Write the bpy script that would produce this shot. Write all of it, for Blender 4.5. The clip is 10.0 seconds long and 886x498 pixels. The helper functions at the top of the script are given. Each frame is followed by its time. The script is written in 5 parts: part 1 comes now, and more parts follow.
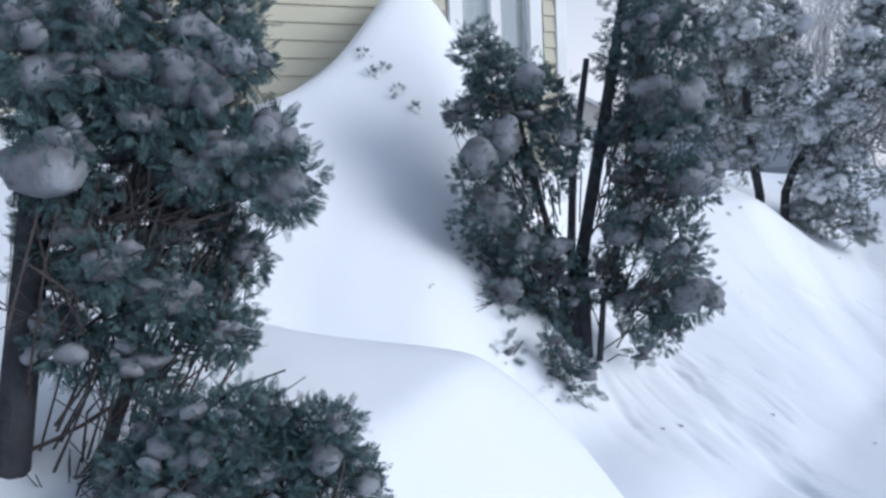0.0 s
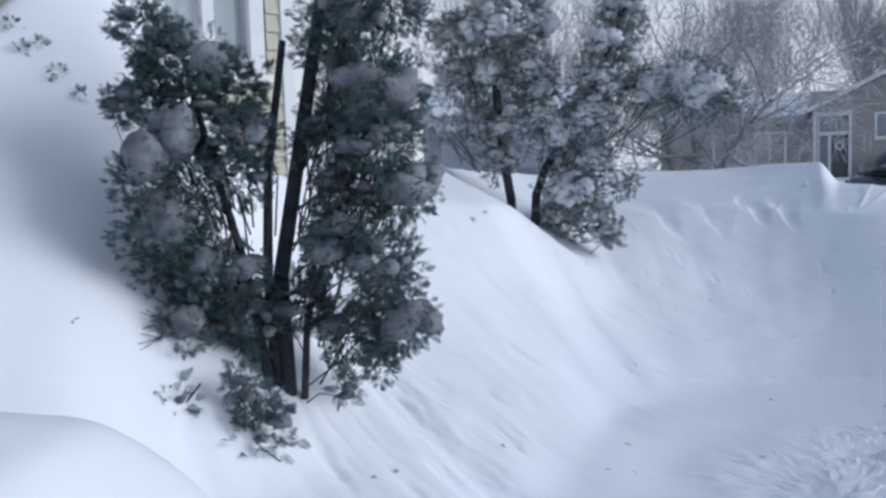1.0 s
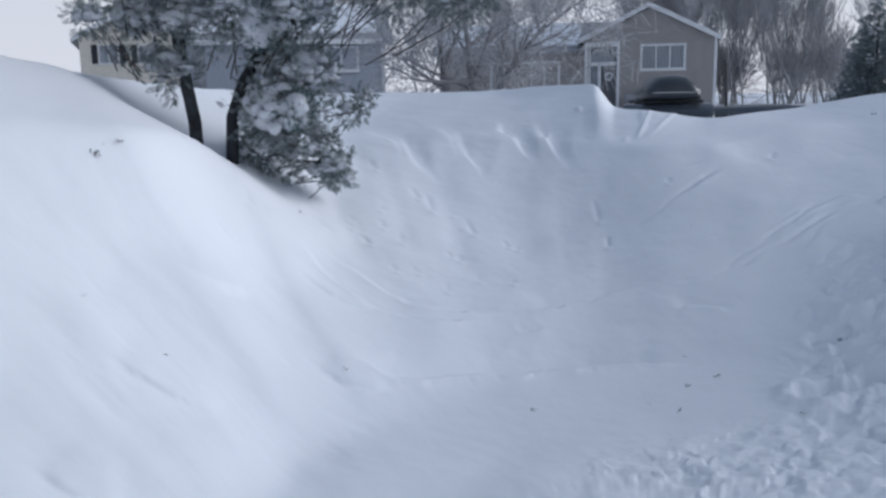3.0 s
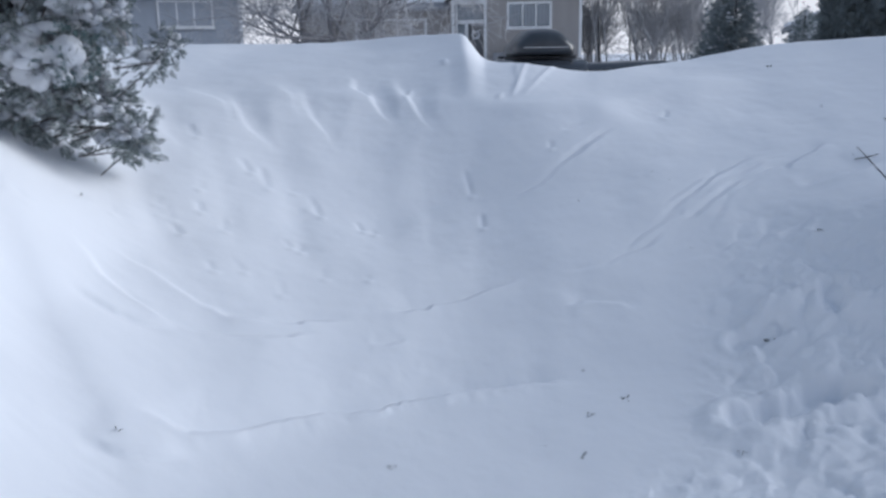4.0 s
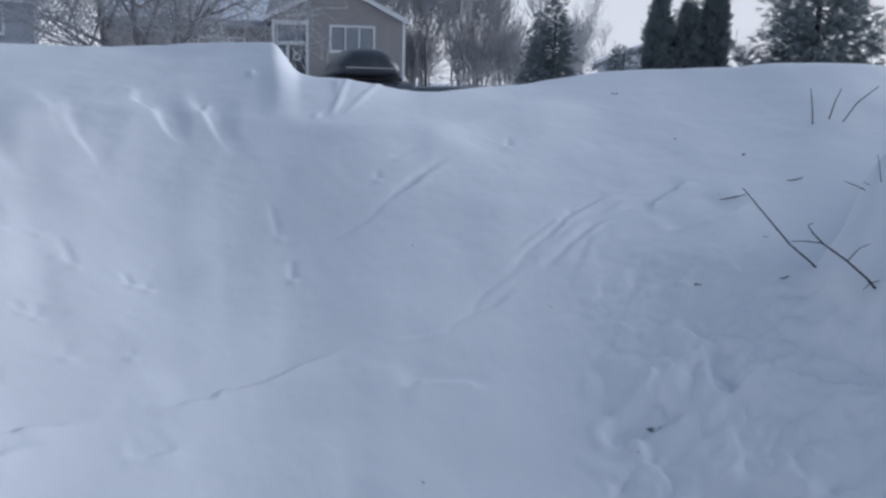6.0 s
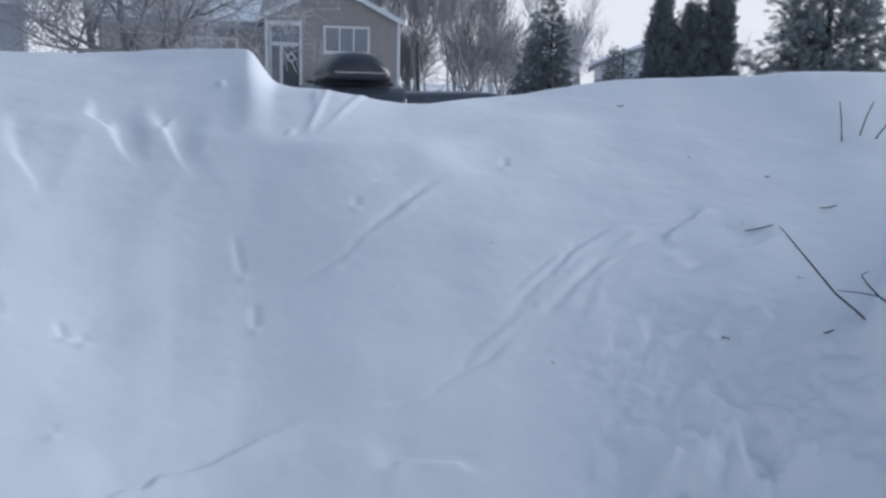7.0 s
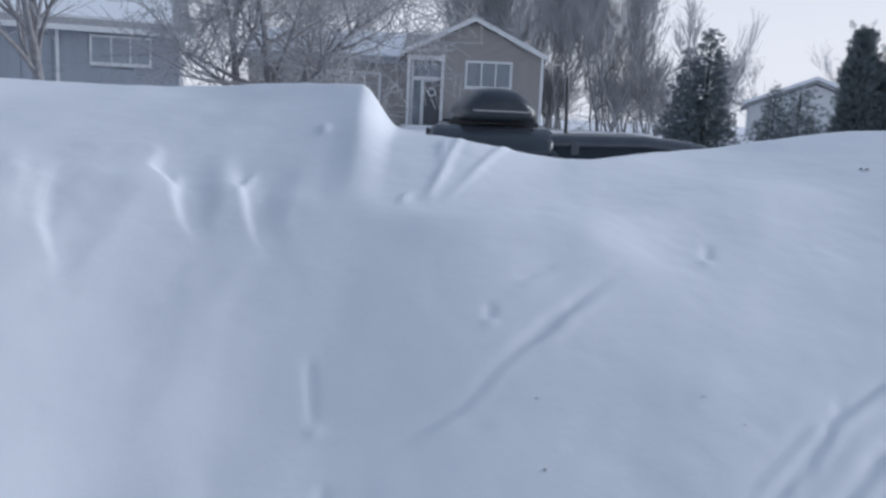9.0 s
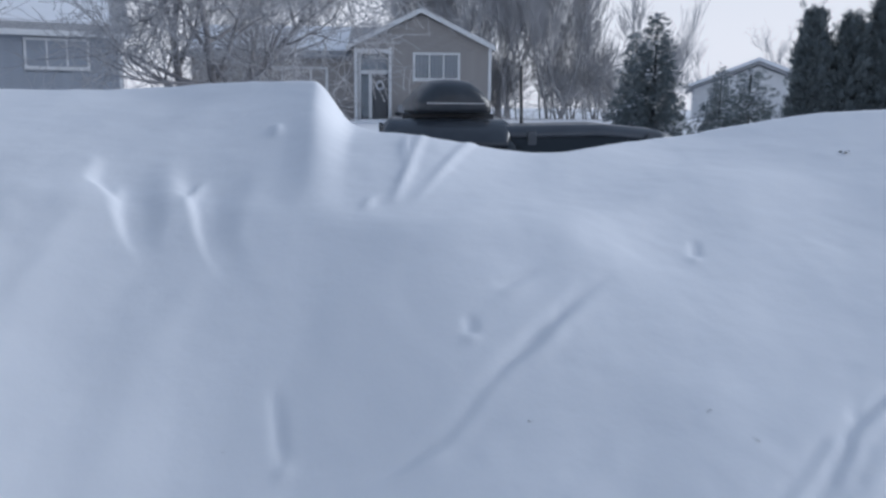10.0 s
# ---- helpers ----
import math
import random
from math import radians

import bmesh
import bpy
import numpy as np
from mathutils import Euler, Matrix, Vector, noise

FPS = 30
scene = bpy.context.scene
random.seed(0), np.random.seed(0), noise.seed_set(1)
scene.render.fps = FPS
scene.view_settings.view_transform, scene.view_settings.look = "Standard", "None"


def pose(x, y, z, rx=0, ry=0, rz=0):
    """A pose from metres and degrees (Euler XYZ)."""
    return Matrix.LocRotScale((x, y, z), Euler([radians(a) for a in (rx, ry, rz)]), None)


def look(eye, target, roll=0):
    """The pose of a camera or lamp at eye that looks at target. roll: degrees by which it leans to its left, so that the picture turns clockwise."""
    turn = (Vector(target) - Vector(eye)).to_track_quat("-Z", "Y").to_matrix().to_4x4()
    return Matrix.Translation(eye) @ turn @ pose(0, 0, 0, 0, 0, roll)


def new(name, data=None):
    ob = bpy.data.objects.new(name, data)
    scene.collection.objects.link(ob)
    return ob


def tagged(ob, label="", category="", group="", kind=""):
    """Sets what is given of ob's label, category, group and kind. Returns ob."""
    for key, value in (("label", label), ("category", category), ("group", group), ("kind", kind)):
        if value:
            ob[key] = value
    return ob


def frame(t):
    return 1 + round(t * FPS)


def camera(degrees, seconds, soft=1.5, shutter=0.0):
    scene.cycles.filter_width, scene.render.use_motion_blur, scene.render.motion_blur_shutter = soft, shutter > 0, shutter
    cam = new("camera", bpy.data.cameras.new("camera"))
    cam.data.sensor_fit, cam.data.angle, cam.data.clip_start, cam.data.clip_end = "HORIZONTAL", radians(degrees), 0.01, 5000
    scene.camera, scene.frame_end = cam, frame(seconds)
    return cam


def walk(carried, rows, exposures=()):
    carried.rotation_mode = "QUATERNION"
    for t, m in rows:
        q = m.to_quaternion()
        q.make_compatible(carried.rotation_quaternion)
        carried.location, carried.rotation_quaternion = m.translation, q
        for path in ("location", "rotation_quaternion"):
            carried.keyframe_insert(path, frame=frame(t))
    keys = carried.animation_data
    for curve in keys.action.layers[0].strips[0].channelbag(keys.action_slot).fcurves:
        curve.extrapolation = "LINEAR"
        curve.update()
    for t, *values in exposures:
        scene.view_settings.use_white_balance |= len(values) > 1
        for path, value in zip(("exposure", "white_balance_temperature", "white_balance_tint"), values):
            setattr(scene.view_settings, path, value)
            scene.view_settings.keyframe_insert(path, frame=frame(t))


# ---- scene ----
cam = camera(55.3, 10.0, soft=2.7)
PATH = [
    (0, (0.052, 0.18, 1.442), (0.029, 2.175, 1.295), -2.3),
    (0.5, (0.229, 0.489, 1.466), (0.491, 2.468, 1.334), -2.8),
    (1, (0.509, 0.759, 1.46), (0.97, 2.698, 1.289), -1.9),
    (1.5, (0.712, 1.085, 1.423), (1.386, 2.952, 1.178), -1.5),
    (2, (0.969, 1.403, 1.423), (1.766, 3.217, 1.148), -1.5),
    (2.2, (1.094, 1.601, 1.422), (1.919, 3.402, 1.148), -1.7),
    (3.3, (1.846, 2.525, 1.355), (2.793, 4.244, 0.971), -0.6),
    (3.5, (1.988, 2.695, 1.348), (2.967, 4.392, 0.945), -0.6),
    (4, (2.26, 3.099, 1.303), (3.415, 4.671, 0.859), -0.9),
    (4.5, (2.525, 3.383, 1.218), (3.842, 4.853, 0.898), 0.7),
    (5, (2.72, 3.61, 1.027), (4.123, 5.019, 0.812), 1.5),
    (5.5, (2.78, 3.678, 0.832), (4.215, 5.044, 0.555), 1.7),
    (6, (2.86, 3.754, 1.236), (4.33, 5.055, 0.852), 1.6),
    (6.2, (2.92, 3.8, 1.268), (4.411, 5.075, 0.88), 1.4),
    (7.3, (3.394, 4.172, 1.305), (4.845, 5.493, 0.921), 2.0),
    (7.5, (3.493, 4.261, 1.298), (4.913, 5.615, 0.907), 2.3),
    (8, (3.703, 4.538, 1.319), (5.014, 6.002, 0.946), 2.3),
    (8.5, (3.903, 4.799, 1.335), (5.19, 6.292, 1.001), 2.5),
    (9, (4.067, 4.952, 1.351), (5.324, 6.475, 1.035), 2.6),
    (9.5, (4.123, 5.096, 1.352), (5.345, 6.645, 1.029), 1.5),
    (10, (4.168, 5.153, 1.362), (5.505, 6.603, 1.031), 0.6),
]
EXPOSURES = [(0, -0.17, 5450), (0.5, -0.36, 5450), (1, -0.4, 5450), (2, -0.34, 5480), (3.5, -0.58, 5550), (4, -0.30, 5550), (4.5, -0.2, 5520), (5, -0.57, 5480), (5.5, -0.72, 5480), (6.0, -0.5, 5450), (7.5, -0.3, 5550), (8, -0.29, 5550),
             (9, -0.32, 5550), (10, -0.34, 5500)]
walk(cam, [(t, look(eye, target, roll)) for t, eye, target, roll in PATH], [(t, stops, kelvin, 10) for t, stops, kelvin in EXPOSURES])

# ---- world and sun ----
world = bpy.data.worlds.new("winter_sky")
scene.world = world
world.use_nodes = True
wn = world.node_tree.nodes
wl = world.node_tree.links
SUN_ELEV, SUN_AZ = 22.0, 112.0          # degrees; azimuth clockwise from +y
sky = wn.new("ShaderNodeTexSky")
sky.sky_type = 'NISHITA'
sky.sun_disc = False
sky.sun_elevation = radians(SUN_ELEV)
sky.sun_rotation = radians(SUN_AZ)
sky.air_density, sky.dust_density, sky.ozone_density = 1.2, 5.0, 1.5
# thin overcast: the clear sky is veiled by a grey cloud sheet, brighter towards the hazy horizon
where = wn.new("ShaderNodeTexCoord")
height = wn.new("ShaderNodeSeparateXYZ")
cloud = wn.new("ShaderNodeValToRGB")
cloud.color_ramp.interpolation = 'EASE'
cloud.color_ramp.elements[0].position, cloud.color_ramp.elements[1].position = 0.0, 0.6
cloud.color_ramp.elements[0].color = (1.0, 0.94, 0.90, 1)
cloud.color_ramp.elements[1].color = (0.235, 0.28, 0.35, 1)
gain = wn.new("ShaderNodeMix")
gain.data_type, gain.blend_type = 'RGBA', 'MULTIPLY'
gain.inputs[0].default_value = 1.0
gain.inputs[7].default_value = (17.5, 17.5, 17.5, 1)
veil = wn.new("ShaderNodeMix")
veil.data_type = 'RGBA'
veil.inputs[0].default_value = 0.8
wl.new(where.outputs["Generated"], height.inputs[0])
wl.new(height.outputs["Z"], cloud.inputs["Fac"])
wl.new(cloud.outputs["Color"], gain.inputs[6])
wl.new(sky.outputs[0], veil.inputs[6])
wl.new(gain.outputs[2], veil.inputs[7])
wl.new(veil.outputs[2], wn["Background"].inputs[0])
wn["Background"].inputs[1].default_value = 0.075

sun = new("sun", bpy.data.lights.new("sun", 'SUN'))
sun.data.energy = 2.5
sun.data.angle = radians(34)
sun.data.color = (1.0, 0.94, 0.86)
_a = radians(SUN_AZ)
_e = radians(SUN_ELEV)
sun.matrix_world = look((0, 0, 0), (-math.sin(_a) * math.cos(_e), -math.cos(_a) * math.cos(_e), -math.sin(_e)))


# ---- small tools ----
def lattice(ix, iy, seed):
    h = (ix.astype(np.int64) * 374761393 + iy.astype(np.int64) * 668265263 + seed * 2147483647) & 0xFFFFFFFF
    h = ((h ^ (h >> 13)) * 1274126177) & 0xFFFFFFFF
    return ((h ^ (h >> 16)) & 0xFFFF) / 32767.5 - 1.0


def vnoise(x, y, seed=0):
    ix, iy = np.floor(x), np.floor(y)
    fx, fy = x - ix, y - iy
    fx, fy = fx * fx * (3 - 2 * fx), fy * fy * (3 - 2 * fy)
    ix, iy = ix.astype(np.int64), iy.astype(np.int64)
    a, b = lattice(ix, iy, seed), lattice(ix + 1, iy, seed)
    c, d = lattice(ix, iy + 1, seed), lattice(ix + 1, iy + 1, seed)
    return (a * (1 - fx) + b * fx) * (1 - fy) + (c * (1 - fx) + d * fx) * fy


def fbm(x, y, octaves=4, seed=0):
    total, amp = 0, 0.5
    for k in range(octaves):
        total = total + amp * vnoise(x * 2 ** k + 17.3 * k, y * 2 ** k - 9.1 * k, seed + k)
        amp *= 0.5
    return total


def smooth(a, b, v):
    t = np.clip((v - a) / (b - a), 0, 1)
    return t * t * (3 - 2 * t)


def bell(v, mid, width):
    return np.exp(-((v - mid) / width) ** 2)


def mesh_of(name, verts, faces, smooth_shade=True):
    me = bpy.data.meshes.new(name)
    me.from_pydata([tuple(v) for v in verts], [], faces)
    me.update()
    if smooth_shade:
        me.polygons.foreach_set("use_smooth", [True] * len(me.polygons))
    return me


def soup(name, verts, faces, material, parent=None, label="", smooth_shade=False):
    """One mesh object out of vertex and face arrays (equal-sided faces)."""
    verts, faces = np.asarray(verts, dtype=np.float32), np.asarray(faces, dtype=np.int32)
    me = bpy.data.meshes.new(name)
    n, k = faces.shape
    me.vertices.add(len(verts))
    me.vertices.foreach_set("co", verts.ravel())
    me.loops.add(n * k)
    me.loops.foreach_set("vertex_index", faces.ravel())
    me.polygons.add(n)
    me.polygons.foreach_set("loop_start", np.arange(0, n * k, k, dtype=np.int32))
    me.polygons.foreach_set("use_smooth", np.full(n, smooth_shade))
    me.update(calc_edges=True)
    me.materials.append(material)
    ob = new(name, me)
    if parent:
        ob.parent = parent
    if label:
        ob["label"] = label
    return ob


def part(name, bm, material, parent=None, label="", smooth_shade=False):
    me = bpy.data.meshes.new(name)
    bm.to_mesh(me)
    bm.free()
    if smooth_shade:
        me.polygons.foreach_set("use_smooth", [True] * len(me.polygons))
    me.materials.append(material)
    ob = new(name, me)
    if parent:
        ob.parent = parent
    if label:
        ob["label"] = label
    return ob


def empty(name, m, label, category, group="", kind=""):
    ob = new(name)
    ob.matrix_world = m
    ob.empty_display_size = 0.1
    return tagged(ob, label, category, group, kind)


def add_box(bm, lo, hi, bevel=0.0):
    made = bmesh.ops.create_cube(bm, size=1)["verts"]
    for v in made:
        v.co = Vector([lo[i] + (v.co[i] + 0.5) * (hi[i] - lo[i]) for i in range(3)])
    if bevel:
        edges = list({e for v in made for e in v.link_edges})
        bmesh.ops.bevel(bm, geom=edges, offset=bevel, segments=2, affect='EDGES', profile=0.6)
    return bm


def box(lo, hi, bevel=0.0):
    return add_box(bmesh.new(), lo, hi, bevel)


def prism(points, y0, y1):
    """A solid from an outline of (x, z), pulled from y0 to y1."""
    bm = bmesh.new()
    a = [bm.verts.new((x, y0, z)) for x, z in points]
    b = [bm.verts.new((x, y1, z)) for x, z in points]
    bm.faces.new(a)
    bm.faces.new(b[::-1])
    n = len(points)
    for i in range(n):
        bm.faces.new((a[(i + 1) % n], a[i], b[i], b[(i + 1) % n]))
    bmesh.ops.recalc_face_normals(bm, faces=bm.faces)
    return bm


def tube(points, radii, sides=6):
    """Vertices and quads of a tapered tube along points."""
    pts = [Vector(p) for p in points]
    verts, faces = [], []
    for i, p in enumerate(pts):
        d = (pts[min(i + 1, len(pts) - 1)] - pts[max(i - 1, 0)]).normalized()
        u = d.cross(Vector((0.31, 0.87, 0.37))).normalized()
        w = d.cross(u)
        for s in range(sides):
            a = 2 * math.pi * s / sides
            verts.append(p + (u * math.cos(a) + w * math.sin(a)) * radii[i])
    for i in range(len(pts) - 1):
        for s in range(sides):
            q = (s + 1) % sides
            faces.append((i * sides + s, i * sides + q, (i + 1) * sides + q, (i + 1) * sides + s))
    return verts, faces


def tubes(items):
    verts, faces = [], []
    for pts, rad, sides in items:
        v, f = tube(pts, rad, sides)
        k = len(verts)
        verts += v
        faces += [tuple(i + k for i in q) for q in f]
    return [tuple(v) for v in verts], faces


# ---- materials ----
def material(name, base, rough=0.7, metal=0.0, vary=0.15, scale=8.0, bump=0.2, bump_scale=60.0, fine=0.0, dist=0.02):
    m = bpy.data.materials.new(name)
    m.use_nodes = True
    n, l = m.node_tree.nodes, m.node_tree.links
    p = n["Principled BSDF"]
    p.inputs["Roughness"].default_value = rough
    p.inputs["Metallic"].default_value = metal
    pos = n.new("ShaderNodeTexCoord")
    big = n.new("ShaderNodeTexNoise")
    big.inputs["Scale"].default_value = scale
    big.inputs["Detail"].default_value = 6
    ramp = n.new("ShaderNodeValToRGB")
    ramp.color_ramp.elements[0].position, ramp.color_ramp.elements[1].position = 0.3, 0.7
    ramp.color_ramp.elements[0].color = (*[c * (1 - vary) for c in base], 1)
    ramp.color_ramp.elements[1].color = (*[min(1, c * (1 + vary)) for c in base], 1)
    l.new(pos.outputs["Object"], big.inputs["Vector"])
    l.new(big.outputs["Fac"], ramp.inputs["Fac"])
    l.new(ramp.outputs["Color"], p.inputs["Base Color"])
    if bump:
        grain = n.new("ShaderNodeTexNoise")
        grain.inputs["Scale"].default_value = bump_scale
        grain.inputs["Detail"].default_value = 5
        b = n.new("ShaderNodeBump")
        b.inputs["Strength"].default_value = bump
        b.inputs["Distance"].default_value = dist
        l.new(pos.outputs["Object"], grain.inputs["Vector"])
        l.new(grain.outputs["Fac"], b.inputs["Height"])
        l.new(b.outputs["Normal"], p.inputs["Normal"])
    return m


SNOW = material("snow", (0.86, 0.88, 0.92), 0.65, vary=0.02, scale=1.3, bump=0.08, bump_scale=45, dist=0.008)
# Snow on boughs: base greyed to stand for shade, most on near cedars.
SHADED_SNOW = material("shaded_clinging_snow", (0.20, 0.21, 0.235), 0.75, vary=0.4, scale=11, bump=0.5, bump_scale=60, dist=0.012)
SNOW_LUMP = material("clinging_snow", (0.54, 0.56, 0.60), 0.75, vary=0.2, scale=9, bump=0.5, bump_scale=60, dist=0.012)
BARK = material("cedar_bark", (0.035, 0.037, 0.044), 0.9, vary=0.4, scale=14, bump=0.8, bump_scale=40, dist=0.02)
# Bark and twigs of the far trees: base lightened to stand for haze.
GREY_BARK = material("grey_bark", (0.27, 0.265, 0.275), 0.9, vary=0.25, scale=6, bump=0.5, bump_scale=30)
HAZE_TWIG = material("hazed_twigs", (0.43, 0.43, 0.445), 0.9, vary=0.2, scale=0.8, bump=0)
TWIG = material("dark_twig", (0.06, 0.05, 0.05), 0.85, vary=0.3, scale=30, bump=0.3)
LITTER = material("dead_needles", (0.05, 0.055, 0.05), 0.9, vary=0.4, scale=40, bump=0.3)


def leaf_material(name, dark, light):
    m = bpy.data.materials.new(name)
    m.use_nodes = True
    n, l = m.node_tree.nodes, m.node_tree.links
    p = n["Principled BSDF"]
    p.inputs["Roughness"].default_value = 0.7
    geo = n.new("ShaderNodeNewGeometry")
    ramp = n.new("ShaderNodeValToRGB")
    ramp.color_ramp.elements[0].color = (*dark, 1)
    ramp.color_ramp.elements[1].color = (*light, 1)
    l.new(geo.outputs["Random Per Island"], ramp.inputs["Fac"])
    l.new(ramp.outputs["Color"], p.inputs["Base Color"])
    return m


CEDAR_LEAF = leaf_material("cedar_foliage", (0.030, 0.060, 0.066), (0.088, 0.148, 0.153))
# Foliage paled for haze on the far cedar; the snow-plastered evergreen shares it.
SNOWY_HAZE_LEAF = leaf_material("snowy_hazed_cedar_foliage", (0.062, 0.088, 0.092), (0.30, 0.335, 0.338))
# Both needle colours are lightened to stand for haze.
DARK_SPRUCE = leaf_material("dark_spruce_needles", (0.085, 0.108, 0.118), (0.19, 0.22, 0.235))
SPRUCE_LEAF = leaf_material("hazed_spruce_needles", (0.12, 0.145, 0.155), (0.26, 0.295, 0.305))


def siding_paint(name, base):
    return material(name, base, 0.55, vary=0.06, scale=3, bump=0.15, bump_scale=90, dist=0.004)


YELLOW_SIDING = siding_paint("yellow_vinyl", (0.50, 0.475, 0.37))
# Far siding, and shingle, door and room below: lightened to stand for haze.
BEIGE_SIDING = siding_paint("grey_beige_vinyl", (0.32, 0.305, 0.295))
BLUE_SIDING = siding_paint("blue_grey_vinyl", (0.33, 0.36, 0.41))
CREAM_SIDING = siding_paint("cream_vinyl", (0.74, 0.69, 0.60))
WHITE_TRIM = material("white_trim", (0.72, 0.73, 0.74), 0.5, vary=0.05, scale=4, bump=0.1, bump_scale=60)
SHINGLE = material("hazed_shingle", (0.33, 0.335, 0.35), 0.9, vary=0.3, scale=9, bump=0.5, bump_scale=30)
DOOR_PAINT = material("dark_door_paint", (0.09, 0.095, 0.105), 0.5, vary=0.1, scale=5, bump=0.1)
CURTAIN = material("white_curtain", (0.62, 0.64, 0.60), 0.8, vary=0.08, scale=5, bump=0.2, bump_scale=20)
# Grey that stands for unlit rooms; porch back, shutter and planter share it.
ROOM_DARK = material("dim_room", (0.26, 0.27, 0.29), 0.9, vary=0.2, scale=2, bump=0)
# Black plastic and black car paint: base lifted to stand for haze.
BLACK_PLASTIC = material("black_plastic", (0.046, 0.053, 0.064), 0.32, vary=0.2, scale=6, bump=0.08, bump_scale=120)
CAR_BLACK = material("black_car_paint", (0.055, 0.063, 0.076), 0.22, vary=0.15, scale=3, bump=0.0)
CAR_GREY = material("grey_car_paint", (0.11, 0.12, 0.135), 0.28, metal=0.3, vary=0.15, scale=3, bump=0.0)
RUBBER = material("rubber", (0.02, 0.02, 0.02), 0.8, vary=0.2, scale=20, bump=0.3)
STEEL = material("steel", (0.45, 0.46, 0.48), 0.35, metal=1.0, vary=0.1, scale=20, bump=0.05)


def glass_material(name, tint, rough=0.06):
    m = bpy.data.materials.new(name)
    m.use_nodes = True
    p = m.node_tree.nodes["Principled BSDF"]
    p.inputs["Base Color"].default_value = (*tint, 1)
    p.inputs["Roughness"].default_value = rough
    p.inputs["Transmission Weight"].default_value = 0.85
    p.inputs["IOR"].default_value = 1.3
    return m


PANE = glass_material("window_glass", (0.85, 0.9, 0.95))
CAR_GLASS = material("dark_car_glass", (0.02, 0.025, 0.03), 0.06, vary=0.05, scale=2, bump=0)


# ---- the snow ----
# A ploughed hollow, lofted round its middle: at each bearing the foot of the bank,
# a point half-way up its face, the edge of the face and the top behind it.
HUB_X, HUB_Y = 2.9, 3.7
BEARING = np.array([-30, 0, 20, 31, 38, 43.5, 48, 51.8, 53.7, 64, 77, 92, 107, 125, 143, 160, 178, 192, 212, 232, 255, 295], float)
FOOT_R = np.array([2.4, 2.4, 2.35, 2.35, 2.3, 2.25, 2.2, 2.2, 2.2, 2.0, 1.75, 1.5, 1.4, 1.2, 1.1, 1.2, 1.5, 1.9, 3.0, 9, 4.6, 2.8])
MID_R = np.array([3.3, 3.3, 3.4, 3.7, 3.75, 3.75, 3.75, 3.75, 3.75, 3.6, 3.4, 2.4, 2.3, 2.0, 1.8, 2.0, 2.2, 2.5, 3.6, 10, 5.3, 3.6])
MID_Z = np.array([.6, .6, .58, .62, .63, .60, .56, .52, .5, .46, .56, .48, .79, .66, .47, .55, .5, .55, .45, .3, .5, .5])
EDGE_R = np.array([4.4, 4.5, 4.9, 5.2, 4.95, 4.6, 4.52, 4.6, 4.66, 4.95, 4.85, 3.45, 2.7, 2.8, 2.75, 2.95, 2.95, 2.85, 4.2, 11, 6.2, 4.6])
EDGE_Z = np.array([1.0, 1.0, 1.02, 1.12, 1.1, 1.03, 1.0, 1.02, 1.03, 1.09, 1.08, 1.19, 1.28, 1.32, .98, 1.3, 1.07, .76, .75, .6, .9, .9])
TOP_R = np.array([7, 7, 6.1, 6.1, 5.9, 5.4, 5.4, 5.8, 6.0, 6.9, 7.3, 4.9, 3.7, 3.7, 3.55, 3.45, 4.0, 4.0, 6, 14, 8, 7])
TOP_Z = np.array([1.3, 1.36, 1.43, 1.38, 1.25, 1.19, 1.20, 1.29, 1.50, 1.45, 1.45, 1.5, 1.6, 1.95, 2.3, 2.2, 1.55, .95, 1.0, 1.0, 1.2, 1.25])
FAR_Z = np.array([.6, .6, .9, .6, .0, -.3, -.3, -.2, .0, .5, .9, 1.3, 1.6, 2.0, 2.2, 2.1, 1.7, 1.2, 1.0, 1.0, 1.0, .8])


def round_interp(angle, values):
    """Smooth interpolation round the compass (Catmull-Rom with limited slopes)."""
    a = np.concatenate((BEARING[-2:] - 360, BEARING, BEARING[:2] + 360))
    v = np.concatenate((values[-2:], values, values[:2]))
    d = np.diff(v) / np.diff(a)
    m = np.zeros(len(a))
    same = d[:-1] * d[1:] > 0
    m[1:-1][same] = 2 * d[:-1][same] * d[1:][same] / (d[:-1][same] + d[1:][same])
    q = (angle + 30) % 360 - 30
    i = np.clip(np.searchsorted(a, q) - 1, 0, len(a) - 2)
    h = a[i + 1] - a[i]
    t = (q - a[i]) / h
    return ((2 * t ** 3 - 3 * t ** 2 + 1) * v[i] + (t ** 3 - 2 * t ** 2 + t) * h * m[i]
            + (-2 * t ** 3 + 3 * t ** 2) * v[i + 1] + (t ** 3 - t ** 2) * h * m[i + 1])


